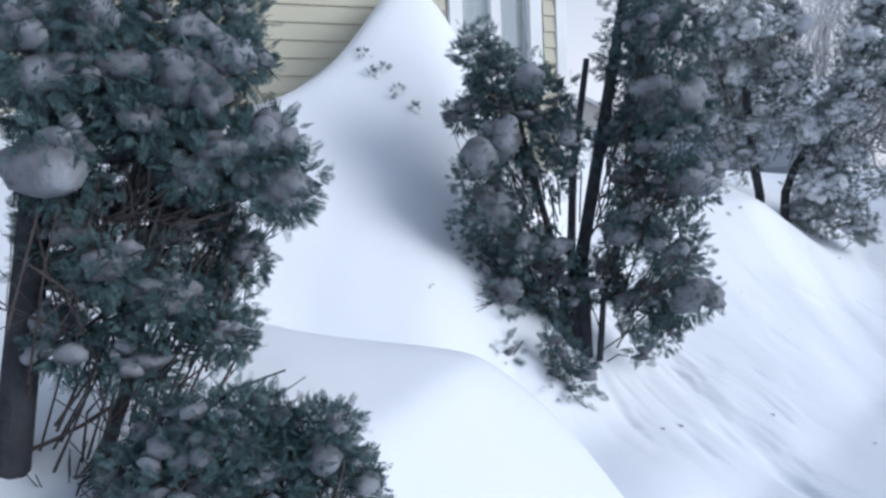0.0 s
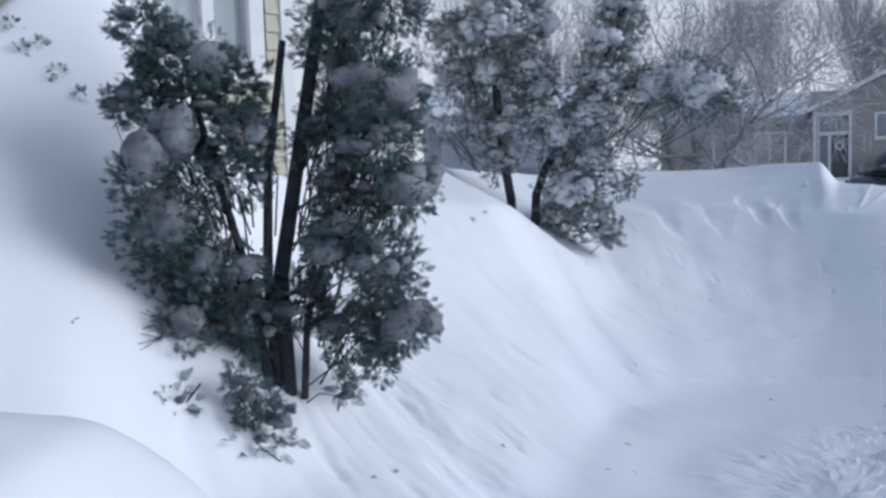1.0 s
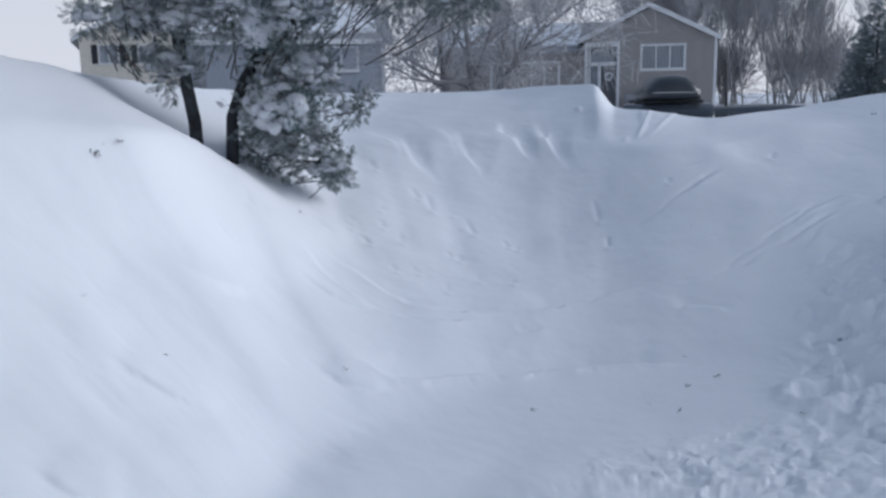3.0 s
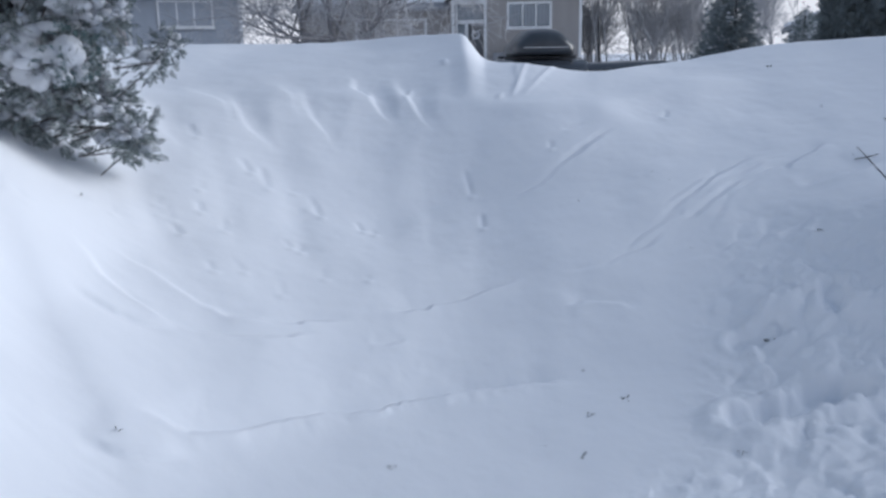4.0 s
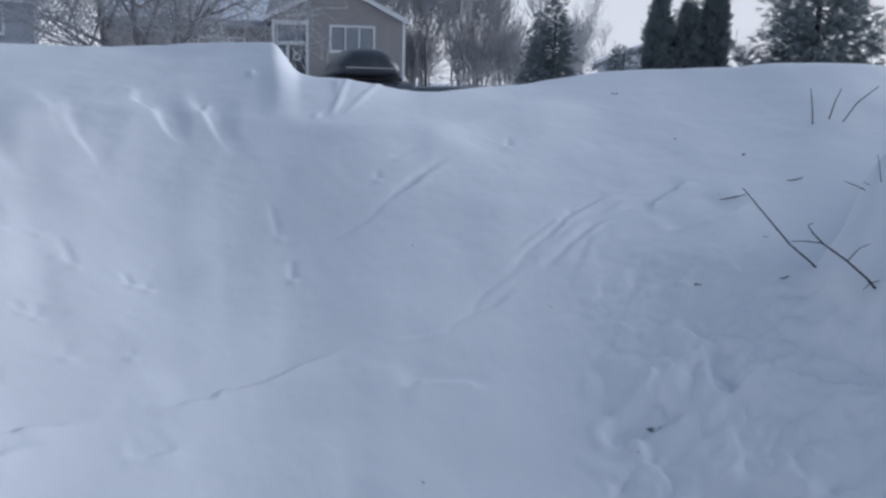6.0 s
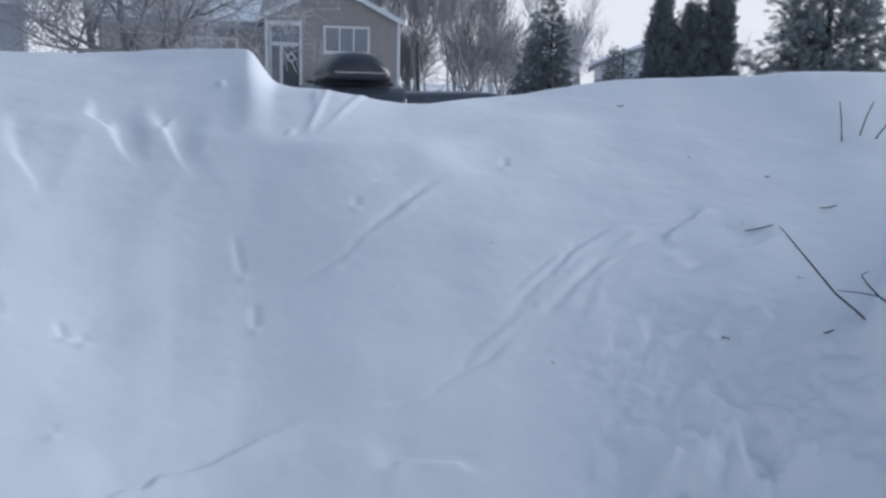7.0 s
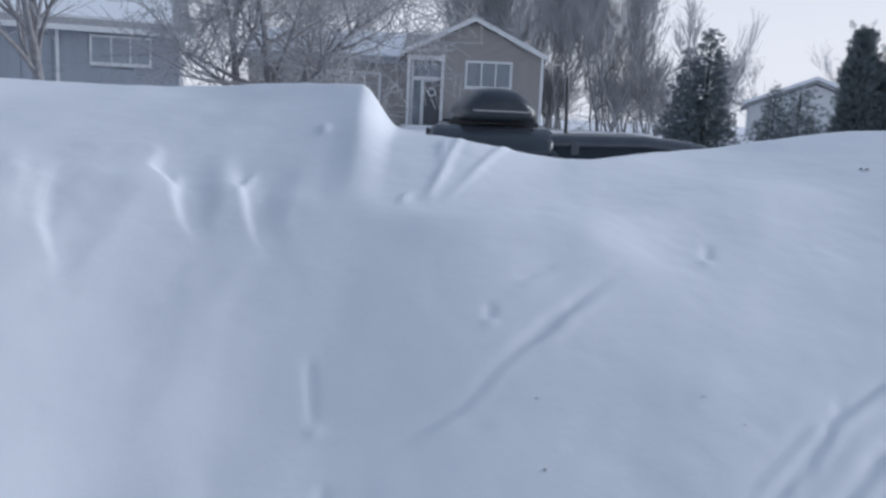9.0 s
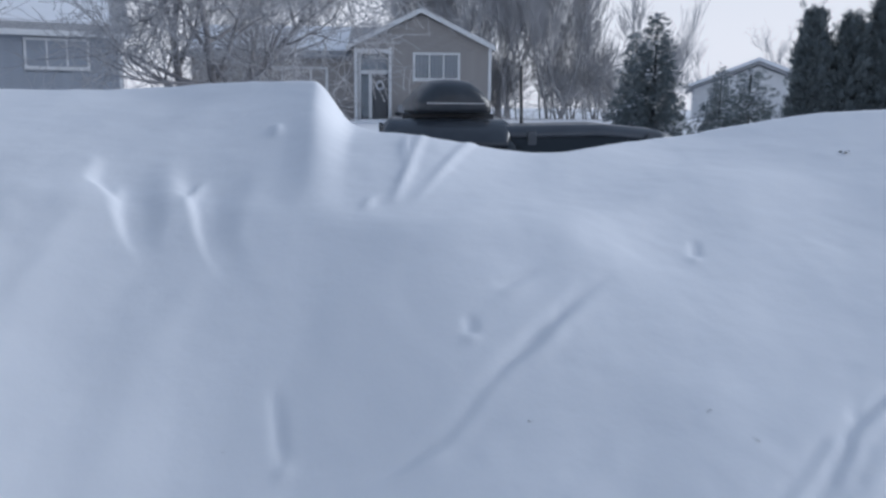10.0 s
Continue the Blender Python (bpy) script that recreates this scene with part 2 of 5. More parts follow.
def bank(ang, r):
    """The lofted bank: height at a bearing in degrees and a distance from the hub."""
    knots = [round_interp(ang, v) for v in (FOOT_R, MID_R, EDGE_R, TOP_R)]
    zs = [0.11 + 0 * ang, round_interp(ang, MID_Z), round_interp(ang, EDGE_Z), round_interp(ang, TOP_Z)]
    kr = [0 * ang - 1, knots[0] * 0.65, *knots, knots[3] + 1.6, knots[3] + 3.2, np.maximum(knots[3] + 3.3, 24 + 0 * ang), 45 + 0 * ang, 9000 + 0 * ang]
    far = round_interp(ang, FAR_Z)
    kz = [0.03 + 0 * ang, 0.03 + 0 * ang, *zs, zs[3] * 0.5 + far * 0.5, far, 0.25 + 0 * ang, 0.75 + 0 * ang, 0.75 + 0 * ang]
    z = kz[-1] + 0 * r
    for i in range(len(kr) - 1):
        t = np.clip((r - kr[i]) / (kr[i + 1] - kr[i]), 0, 1)
        inside = (r >= kr[i]) & (r < kr[i + 1])
        z = np.where(inside, kz[i] + (kz[i + 1] - kz[i]) * t, z)
    return z


def along(x, y, pts):
    """Signed distance (left of the way is positive) to a smooth curve through pts, and how far along it (0 to 1)."""
    p = np.array(pts, float)
    if len(p) > 2:
        q = np.concatenate((2 * p[:1] - p[1:2], p, 2 * p[-1:] - p[-2:-1]))
        t = np.linspace(0, 1, 5)[:-1, None]
        p = np.concatenate([0.5 * (2 * q[i] + (q[i + 1] - q[i - 1]) * t + (2 * q[i - 1] - 5 * q[i] + 4 * q[i + 1] - q[i + 2]) * t * t
                                   + (3 * q[i] - q[i - 1] - 3 * q[i + 1] + q[i + 2]) * t ** 3) for i in range(1, len(q) - 2)] + [q[-2:-1]])
    best, side, far = np.full(x.shape, 9e9), np.zeros(x.shape), np.zeros(x.shape)
    n = len(p) - 1
    for i in range(n):
        (ax, ay), (bx, by) = p[i], p[i + 1]
        ux, uy = bx - ax, by - ay
        k = ux * ux + uy * uy + 1e-9
        t = np.clip(((x - ax) * ux + (y - ay) * uy) / k, 0, 1)
        ex, ey = x - ax - t * ux, y - ay - t * uy
        d = np.hypot(ex, ey)
        m = d < best
        best, side, far = np.where(m, d, best), np.where(m, np.sign(ux * ey - uy * ex), side), np.where(m, (i + t) / n, far)
    return best * side, far


def near_curve(x, y, pts, reach):
    xs, ys = [p[0] for p in pts], [p[1] for p in pts]
    return (x > min(xs) - reach) & (x < max(xs) + reach) & (y > min(ys) - reach) & (y < max(ys) + reach)


def scarp(z, x, y, pts, height, seed, wide=0.014, back=0.22, broken=0.5):
    """A small broken step: the left side stands higher (lower, with a negative height), with a worn edge along the other."""
    m = near_curve(x, y, pts, back * 2)
    if not m.any():
        return
    px, py = x[m], y[m]
    d, s = along(px, py, pts)
    d = d + 0.045 * fbm(px * 4, py * 4, 3, seed) + 0.02 * fbm(px * 17, py * 17, 3, seed + 9)
    wide = wide * (0.45 + 1.3 * np.clip(0.5 + fbm(px * 5, py * 5, 2, seed + 3), 0, 1))
    on = smooth(0, 0.25, s) * (1 - smooth(0.75, 1, s)) * np.clip(1 - broken + 2.0 * broken * (0.5 + fbm(px * 3.1 + seed, py * 3.1, 3, seed + 5)), 0, 1.2)
    on = on * height * (1 - smooth(back, 1.8 * back, np.abs(d)))
    z[m] += on * (smooth(-wide, wide, d) * np.exp(-np.maximum(d, 0) / back) - 0.6 * np.exp(-np.maximum(-d - wide, 0) / 0.04) * (1 - smooth(-wide, wide, d)))


def rib(z, x, y, pts, height, wide, taper=0.35):
    """A narrow rounded ridge (or, with a negative height, a groove) that fades at both ends."""
    m = near_curve(x, y, pts, wide * 5)
    if m.any():
        d, s = along(x[m], y[m], pts)
        z[m] += height * bell(d, 0, wide) * smooth(0, taper, s) * (1 - smooth(1 - taper, 1, s))


def crack(z, x, y, pts, deep, seed, wide=0.011):
    """A narrow wandering groove, broken along its way."""
    m = near_curve(x, y, pts, 0.15)
    if m.any():
        px, py = x[m], y[m]
        d, s = along(px, py, pts)
        d = d + 0.05 * fbm(px * 3.5, py * 3.5, 3, seed) + 0.012 * fbm(px * 15, py * 15, 2, seed + 3)
        on = smooth(0, 0.2, s) * (1 - smooth(0.8, 1, s)) * np.clip(0.35 + 1.6 * fbm(px * 2.7, py * 2.7, 3, seed + 6), 0, 1)
        z[m] -= 0.6 * deep * on * (bell(d, 0, wide * 1.5) - 0.6 * bell(d, -3.0 * wide, wide * 1.7))


def slide_mark(z, x, y, top, foot, deep=0.012, wide=0.016):
    """The trace of a crumb of snow that slid down the bank, with the crumb at its foot."""
    rib(z, x, y, [top, foot], -0.6 * deep, wide, 0.3)
    m = near_curve(x, y, [foot], 0.08)
    z[m] += 0.006 * bell(np.hypot(x[m] - foot[0], y[m] - foot[1]), 0, 0.02)


def pit(z, x, y, a, b, wide, deep):
    """A trodden hole, longer than wide, with a low thrown-up rim."""
    m = near_curve(x, y, [a, b], wide * 4)
    d, _ = along(x[m], y[m], [a, b])
    d = np.abs(d) + 0.3 * wide * fbm(x[m] * 9, y[m] * 9, 3, 31)
    z[m] += -deep * (1 - smooth(0.45 * wide, wide, d)) + 0.25 * deep * bell(d, wide * 1.3, wide * 0.35)


def crumb_traces(count, seed):
    rng, made = random.Random(seed), []
    for _ in range(count):
        b0, r0, long = radians(rng.uniform(60, 98)), rng.uniform(2.9, 3.9), rng.uniform(0.06, 0.2)
        c, s = math.cos(b0), math.sin(b0)
        made.append(((HUB_X + r0 * c, HUB_Y + r0 * s), (HUB_X + (r0 - long) * c + rng.uniform(-0.04, 0.04), HUB_Y + (r0 - long) * s), rng.uniform(0.004, 0.010), rng.uniform(0.010, 0.018)))
    return made


CRUMBS = crumb_traces(22, 8)
SCOOPS = ((56.9, 4.85, 0.014), (60.4, 4.97, 0.018), (64.3, 4.75, 0.010), (66.0, 5.0, 0.006), (70.1, 4.7, 0.011), (72.0, 4.95, 0.006), (76.4, 4.55, 0.008), (81.2, 4.6, 0.006))


def snow_height(x, y, fine=True):
    x, y = np.asarray(x, float), np.asarray(y, float)
    dx, dy = x - HUB_X, y - HUB_Y
    r = np.hypot(dx, dy)
    ang = np.degrees(np.arctan2(dy, dx))
    spread = np.where(r < 9, 0.085, 0.4)
    z = sum(w * bank(ang, np.maximum(r + o * spread, 0)) for o, w in ((-1, .11), (-.5, .22), (0, .34), (.5, .22), (1, .11)))
    near = 1 - smooth(9, 14, r)
    a = (ang + 30) % 360 - 30
    # the near mound breaks off into a dip before the drift under the cedar
    s = y - (3.14 - 0.5 * smooth(0.1, 1.2, x)) + 0.05 * fbm(x * 2.2, y, 2, 71)
    on = smooth(-1.4, -0.5, x) * (1 - smooth(0.5, 1.1, x))
    z = z + on * (0.13 * smooth(-1.2, -0.1, s) * (1 - smooth(-0.03, 0.13, s)) - 0.20 * bell(s, 0.30, 0.26))
    z = z - 0.16 * bell(x, 0.5, 0.38) * bell(y, 3.62, 0.32)
    # the hollow behind the slope's crest where the far cedar stands
    z = z - 0.22 * bell(x, 2.75, 0.45) * bell(y, 7.45, 0.4)
    # the tall drift heaped against the house wall
    z = z + 0.64 * bell(x, 0.05, 0.42) * bell(y, 5.1, 0.62) - 0.3 * bell(x, -1.05, 0.5) * bell(y, 4.95, 0.45)
    z = z + near * 0.05 * fbm(x * 0.9, y * 0.9, 3, 5)
    if not fine:
        return z
    # the shelf's broken corner stays a narrow edge: drifted snow fills the foot of its break
    z = z + 0.045 * smooth(44, 51, a) * (1 - smooth(51.5, 55, a)) * smooth(4.6, 5.1, r) * (1 - smooth(5.25, 5.7, r))
    # the heap that holds the sticks
    z = z + 0.36 * (1 - smooth(-1.6, 0.9, a + 1.6 * fbm(x * 2.4, y * 2.4, 3, 44) - 19 + 4 * (r - 3))) * smooth(2.85, 3.8, r) * (1 - smooth(4.0, 4.9, r)) * (a > -30)
    # wind-cut layers that climb the bank's far side in flowing, stepped lines
    flow = [(4.71, 5.97), (5.08, 5.78), (5.46, 5.79), (5.85, 5.83), (6.28, 5.84), (6.57, 5.71)]
    for k, (off, lo, hi, tall) in enumerate(((0.0, 0, 6, 0.0085), (-0.035, 1, 5, 0.004), (-0.065, 1, 6, 0.006), (-0.10, 2, 5, 0.004), (-0.13, 2, 6, 0.0085), (-0.165, 2, 5, 0.004), (-0.20, 2, 5, 0.005), (-0.24, 2, 5, 0.004), (0.035, 2, 6, 0.004), (0.07, 3, 6, 0.004))):
        crack(z, x, y, [(p + 0.25 * off, q + off) for p, q in flow[lo:hi]], tall * 2.4, 400 + 11 * k)
    for k in range(4):
        scarp(z, x, y, [(5.36 + 0.07 * k, 5.46 - 0.055 * k), (5.62 + 0.07 * k, 5.42 - 0.055 * k), (5.80 + 0.07 * k, 5.33 - 0.055 * k)], -0.005, 460 + 7 * k, 0.017, 0.05, 0.4)
    scarp(z, x, y, [(6.30, 5.58), (6.55, 5.62), (6.74, 5.58)], -0.013, 501, 0.020, 0.10, 0.3)
    scarp(z, x, y, [(6.20, 5.42), (6.39, 5.33), (6.65, 5.26)], -0.012, 511, 0.024, 0.14, 0.4)
    # one long crease up the middle of the bank and a faint twin above it
    crack(z, x, y, [(5.18, 6.57), (5.44, 6.53), (5.76, 6.56), (6.08, 6.57), (6.68, 6.64)], 0.026, 521, 0.013)
    crack(z, x, y, [(5.84, 6.77), (5.98, 6.72), (6.15, 6.63)], 0.018, 531)
    # ledges that the plough left across the floor and round the bank's foot
    scarp(z, x, y, [(2.93, 5.66), (3.12, 5.52), (3.49, 5.52), (3.93, 5.47), (4.24, 5.38), (4.55, 5.20)], -0.034, 541, 0.030, 0.17, 0.6)
    scarp(z, x, y, [(3.01, 6.63), (3.09, 6.37), (3.29, 6.15), (3.57, 6.02), (3.80, 5.99)], -0.018, 551, 0.020, 0.14, 0.7)
    scarp(z, x, y, [(3.19, 6.68), (3.38, 6.37), (3.63, 6.15), (3.99, 6.03)], -0.017, 561, 0.020, 0.14, 0.7)
    scarp(z, x, y, [(4.06, 6.07), (4.32, 6.01), (4.58, 5.97), (4.82, 5.90)], -0.016, 571, 0.020, 0.14, 0.6)
    scarp(z, x, y, [(4.76, 5.63), (4.90, 5.56), (5.02, 5.40)], -0.009, 581, 0.024, 0.12, 0.8)
    scarp(z, x, y, [(3.93, 5.90), (4.00, 5.86), (4.10, 5.86)], -0.009, 591, 0.020, 0.08, 0.4)
    # scoops that the wind cut under the lip, each narrowing downwards between crisp ridges
    for a0, mid, deep in SCOOPS:
        u = ((a0 - a) * 0.0175 * r + 0.10 * (r - mid) + 0.10 * fbm(x * 2.5, y * 2.5, 3, 71)) / (0.035 + 0.15 * np.clip((r - mid + 0.5) / 0.75, 0, 1))
        z = z - deep * smooth(mid - 0.5, mid, r) * (1 - smooth(mid + 0.05, mid + 0.5, r)) * (1 - smooth(-0.2, 1.0, u)) * smooth(-1.0, -0.55, u) * 1.6
    # faint soft folds down the face
    folds = smooth(50, 56, a) * (1 - smooth(80, 90, a)) * smooth(2.7, 3.6, r) * (1 - smooth(4.3, 4.7, r))
    z = z + folds * 0.020 * fbm(a * 0.26, r * 0.3, 2, 77)
    # bright narrow ribs below the dip in the crest
    for p, q, tall in (((6.56, 7.85), (6.04, 7.40), 0.018), ((6.25, 7.57), (5.90, 7.29), 0.016), ((6.44, 7.84), (6.14, 7.51), 0.014), ((6.88, 7.78), (5.90, 7.22), 0.014),
                       ((5.94, 7.42), (5.81, 7.32), 0.012), ((6.05, 8.22), (5.96, 8.06), 0.02), ((5.63, 8.02), (5.42, 7.78), 0.016), ((5.37, 8.20), (5.22, 7.84), 0.014)):
        rib(z, x, y, [p, q], 0.7 * tall, 0.018, 0.45)
    # slid crumbs
    for p, q in (((5.25, 6.96), (5.13, 6.72)), ((6.56, 6.57), (6.44, 6.49)), ((5.73, 6.74), (5.67, 6.67)), ((5.07, 6.57), (4.96, 6.42)), ((3.75, 7.19), (3.72, 7.07)), ((3.54, 7.02), (3.55, 6.87)),
                 ((4.17, 7.62), (4.15, 7.43)), ((4.25, 7.53), (4.17, 7.27)), ((4.37, 7.20), (4.33, 6.98)), ((4.05, 8.09), (4.02, 7.85)), ((2.85, 6.74), (2.88, 6.65)), ((3.17, 7.07), (3.17, 6.97))):
        slide_mark(z, x, y, p, q)
    for p, q, deep, wide in CRUMBS:
        slide_mark(z, x, y, p, q, deep, wide)
    # short crescents and runnels on the slope under the cedars
    for k, (p, q) in enumerate((((2.28, 5.80), (2.58, 5.88)), ((1.90, 5.22), (2.26, 5.08)), ((2.90, 6.31), (3.25, 6.12)), ((2.74, 5.54), (3.02, 5.42)), ((1.62, 4.72), (1.86, 4.60)), ((2.5, 6.3), (2.72, 6.25)))):
        scarp(z, x, y, [p, ((p[0] + q[0]) / 2 - 0.01, (p[1] + q[1]) / 2 - 0.03), q], 0.012, 600 + 13 * k, 0.014, 0.16, 0.3)
    run = smooth(84, 98, a) * (1 - smooth(178, 190, a)) * smooth(1.0, 1.5, r) * (1 - smooth(2.3, 3.0, r))
    below = smooth(140, 156, a)
    wx, wy = x + 0.10 * fbm(x * 1.7, y * 1.7, 3, 97), y + 0.10 * fbm(x * 1.7, y * 1.7, 3, 98)
    f1 = fbm((0.77 * wx + 0.63 * wy) * 2.6, (0.63 * wx - 0.77 * wy) * 1.0, 3, 91)
    f2 = fbm((0.77 * wx + 0.63 * wy) * 6.0, (0.63 * wx - 0.77 * wy) * 2.0, 4, 95)
    z = z + run * (0.04 * f1 + (0.010 + 0.045 * below) * f2 - 0.03 * below * np.abs(f2))
    # trodden, lumpy snow on the floor and up the bank beside the stick
    lumps = (1 - smooth(26, 36, a)) * smooth(1.5, 2.0, r) * (1 - smooth(3.1, 3.7, r)) * (a > -30)
    z = z + lumps * (0.045 * fbm(x * 2.6, y * 2.6, 3, 12) + 0.05 * np.abs(fbm(x * 6.5 + 0.8 * y, y * 8.5, 4, 13)) + 0.018 * smooth(0.0, 0.2, fbm(x * 6, y * 6, 4, 19)) + 0.012 * fbm(x * 18, y * 18, 3, 20))
    scuffed = 1 - smooth(0.5, 1.3, np.hypot((x - 3.75) / 1.25, (y - 4.02) / 0.6))
    z = z + scuffed * (0.026 * fbm(x * 13 + 5 * y, y * 19, 3, 14) + 0.014 * smooth(0.02, 0.22, fbm(x * 8, y * 8, 4, 16)))
    pit(z, x, y, (5.06, 4.52), (4.66, 4.64), 0.10, 0.07)
    pit(z, x, y, (5.24, 4.92), (5.10, 4.98), 0.06, 0.035)
    pit(z, x, y, (5.55, 4.86), (5.44, 4.80), 0.06, 0.03)
    z = z + near * (0.006 * fbm(x * 5, y * 5, 3, 3) + 0.0012 * fbm(x * 22, y * 22, 2, 4))
    return z


def ground_at(x, y):
    return float(snow_height(np.array([x]), np.array([y]))[0])


def build_ground():
    angles = np.radians(np.concatenate((np.arange(8, 20, 0.3), np.arange(20, 66, 0.17), np.arange(66, 185, 0.27), np.arange(185, 205, 0.5), np.arange(205, 368, 2.0))))
    radii = np.concatenate(([0.002], np.arange(0.05, 1.0, 0.03), np.arange(1.0, 5.8, 0.0125), np.arange(5.8, 7.6, 0.022), 7.6 * 1.05 ** np.arange(0, 124)))
    n, k = len(angles), len(radii)
    A, R = np.meshgrid(angles, radii, indexing="ij")
    X, Y = HUB_X + R * np.cos(A), HUB_Y + R * np.sin(A)
    Z = snow_height(X, Y)
    verts = np.stack((X, Y, Z), -1).reshape(-1, 3)
    i = np.arange(n)[:, None]
    j = np.arange(k - 1)[None, :]
    i2 = (i + 1) % n
    quads = np.stack((i * k + j, i * k + j + 1, i2 * k + j + 1, i2 * k + j), -1).reshape(-1, 4)
    ob = soup("ground", verts, quads, SNOW, smooth_shade=True)
    return tagged(ob, "deep wind-blown snow banked round a ploughed hollow", "snow", kind="structure")


build_ground()


# ---- cedars loaded with snow ----
def sprig_template():
    """A flat cedar spray: a stem with paired side shoots, each a slim diamond."""
    verts, faces = [], []

    def blade(ax, ay, bx, by, w, lift):
        k = len(verts)
        mx, my = ax + (bx - ax) * 0.55, ay + (by - ay) * 0.55
        nx, ny = -(by - ay), bx - ax
        s = w / math.hypot(nx, ny)
        verts.extend(((ax, ay, 0), (mx + nx * s, my + ny * s, lift), (bx, by, 2 * lift), (mx - nx * s, my - ny * s, lift)))
        faces.append((k, k + 1, k + 2, k + 3))

    blade(0, 0, 1.0, 0, 0.03, 0.03)
    for i, x in enumerate((0.12, 0.27, 0.42, 0.57, 0.72)):
        length = 0.50 - 0.08 * i
        blade(x, 0, x + length * 0.72, length * 0.55, 0.036, 0.05)
        blade(x + 0.06, 0, x + 0.06 + length * 0.7, -length * 0.55, 0.036, -0.05)
    return np.array(verts), np.array(faces)


SPRIG_V, SPRIG_F = sprig_template()
_ico = bmesh.new()
bmesh.ops.create_icosphere(_ico, subdivisions=2, radius=1)
ICO_V = np.array([v.co for v in _ico.verts])
ICO_F = np.array([[v.index for v in f.verts] for f in _ico.faces])
_ico.free()
_ico = bmesh.new()
bmesh.ops.create_icosphere(_ico, subdivisions=3, radius=1)
ICO3_V = np.array([v.co for v in _ico.verts])
ICO3_F = np.array([[v.index for v in f.verts] for f in _ico.faces])
_ico.free()


def sprays(rng, places, outward, size):
    """Foliage sprays at places, pointing outward with a droop and a random roll."""
    n = len(places)
    d = outward + rng.normal(0, 0.45, (n, 3))
    d /= np.linalg.norm(d, axis=1)[:, None]
    t = rng.normal(0, 1, (n, 3))
    s = np.cross(d, t)
    s /= np.linalg.norm(s, axis=1)[:, None]
    u = np.cross(d, s)
    L = size * rng.uniform(0.6, 1.35, n)
    V = SPRIG_V[None] * L[:, None, None]
    world = places[:, None] + V[..., 0:1] * d[:, None] + V[..., 1:2] * s[:, None] + V[..., 2:3] * u[:, None]
    F = SPRIG_F[None] + (np.arange(n) * len(SPRIG_V))[:, None, None]
    return world.reshape(-1, 3), F.reshape(-1, 4)


def lumps_mesh(rng, centres, radii, squash=0.75, fine=False, rough=0.25):
    """Rounded, uneven lumps of snow."""
    tv, tf = (ICO3_V, ICO3_F) if fine else (ICO_V, ICO_F)
    n, k = len(centres), len(tv)
    wob = np.ones((n, k))
    for freq, amp in ((1.6, rough), (3.7, rough * 0.6), (8.0, rough * 0.25)):
        ph = rng.uniform(0, 6.28, (n, 1, 3))
        ax = rng.normal(0, freq, (n, 3, 3))
        arg = np.einsum("kj,nij->nki", tv, ax) + ph
        wob += amp * np.sin(arg).sum(-1) / 3
    V = tv[None] * wob[..., None] * radii[:, None, None] * rng.uniform(0.8, 1.25, (n, 1, 3)) * np.array([1, 1, squash])
    V = V + centres[:, None]
    F = tf[None] + (np.arange(n) * k)[:, None, None]
    return V.reshape(-1, 3), F.reshape(-1, 3)


def bough(tree, rng, x, y, z, rad, leaf, density, size, snow, snow_stuff=None):
    """One rounded mass of foliage with the snow that clings to it."""
    c = np.array([x, y, z])
    n = int(density * 4 * math.pi * rad * rad) + 20
    d = rng.normal(0, 1, (n, 3))
    d /= np.linalg.norm(d, axis=1)[:, None]
    depth = rng.uniform(0.35, 1.0, n) ** 0.5
    wob = 1 + 0.28 * np.sin(d @ rng.normal(0, 3.2, 3) + rng.uniform(0, 6)) + 0.18 * np.sin(d @ rng.normal(0, 6, 3))
    shape = rad * wob[:, None] * np.array([1.0, 1.0, 1.08])
    pts = c + d * depth[:, None] * shape
    out = d + np.array([0, 0, 0.15])
    v, f = sprays(rng, pts, out, size)
    me = soup("bough", v, f, leaf, tree)
    if snow <= 0:
        return me
    m = int(snow * 70 * (rad / 0.15) ** 1.5) + 4
    d2 = rng.normal(0, 1, (m, 3))
    d2[:, 2] = np.abs(d2[:, 2]) * 1.0 - 0.35
    d2 /= np.linalg.norm(d2, axis=1)[:, None]
    sp = c + d2 * rad * rng.uniform(0.5, 0.92, (m, 1))
    sr = rng.gamma(2.0, 0.0065, m) + 0.006
    sr *= (0.7 + 0.5 * rad / 0.15)
    v2, f2 = lumps_mesh(rng, sp, sr, rng.uniform(0.5, 0.8), rough=0.45)
    tagged(soup("snow_load", v2, f2, snow_stuff or SHADED_SNOW, me, "clinging snow, greyed for shade", smooth_shade=True), kind="stuff")
    return me


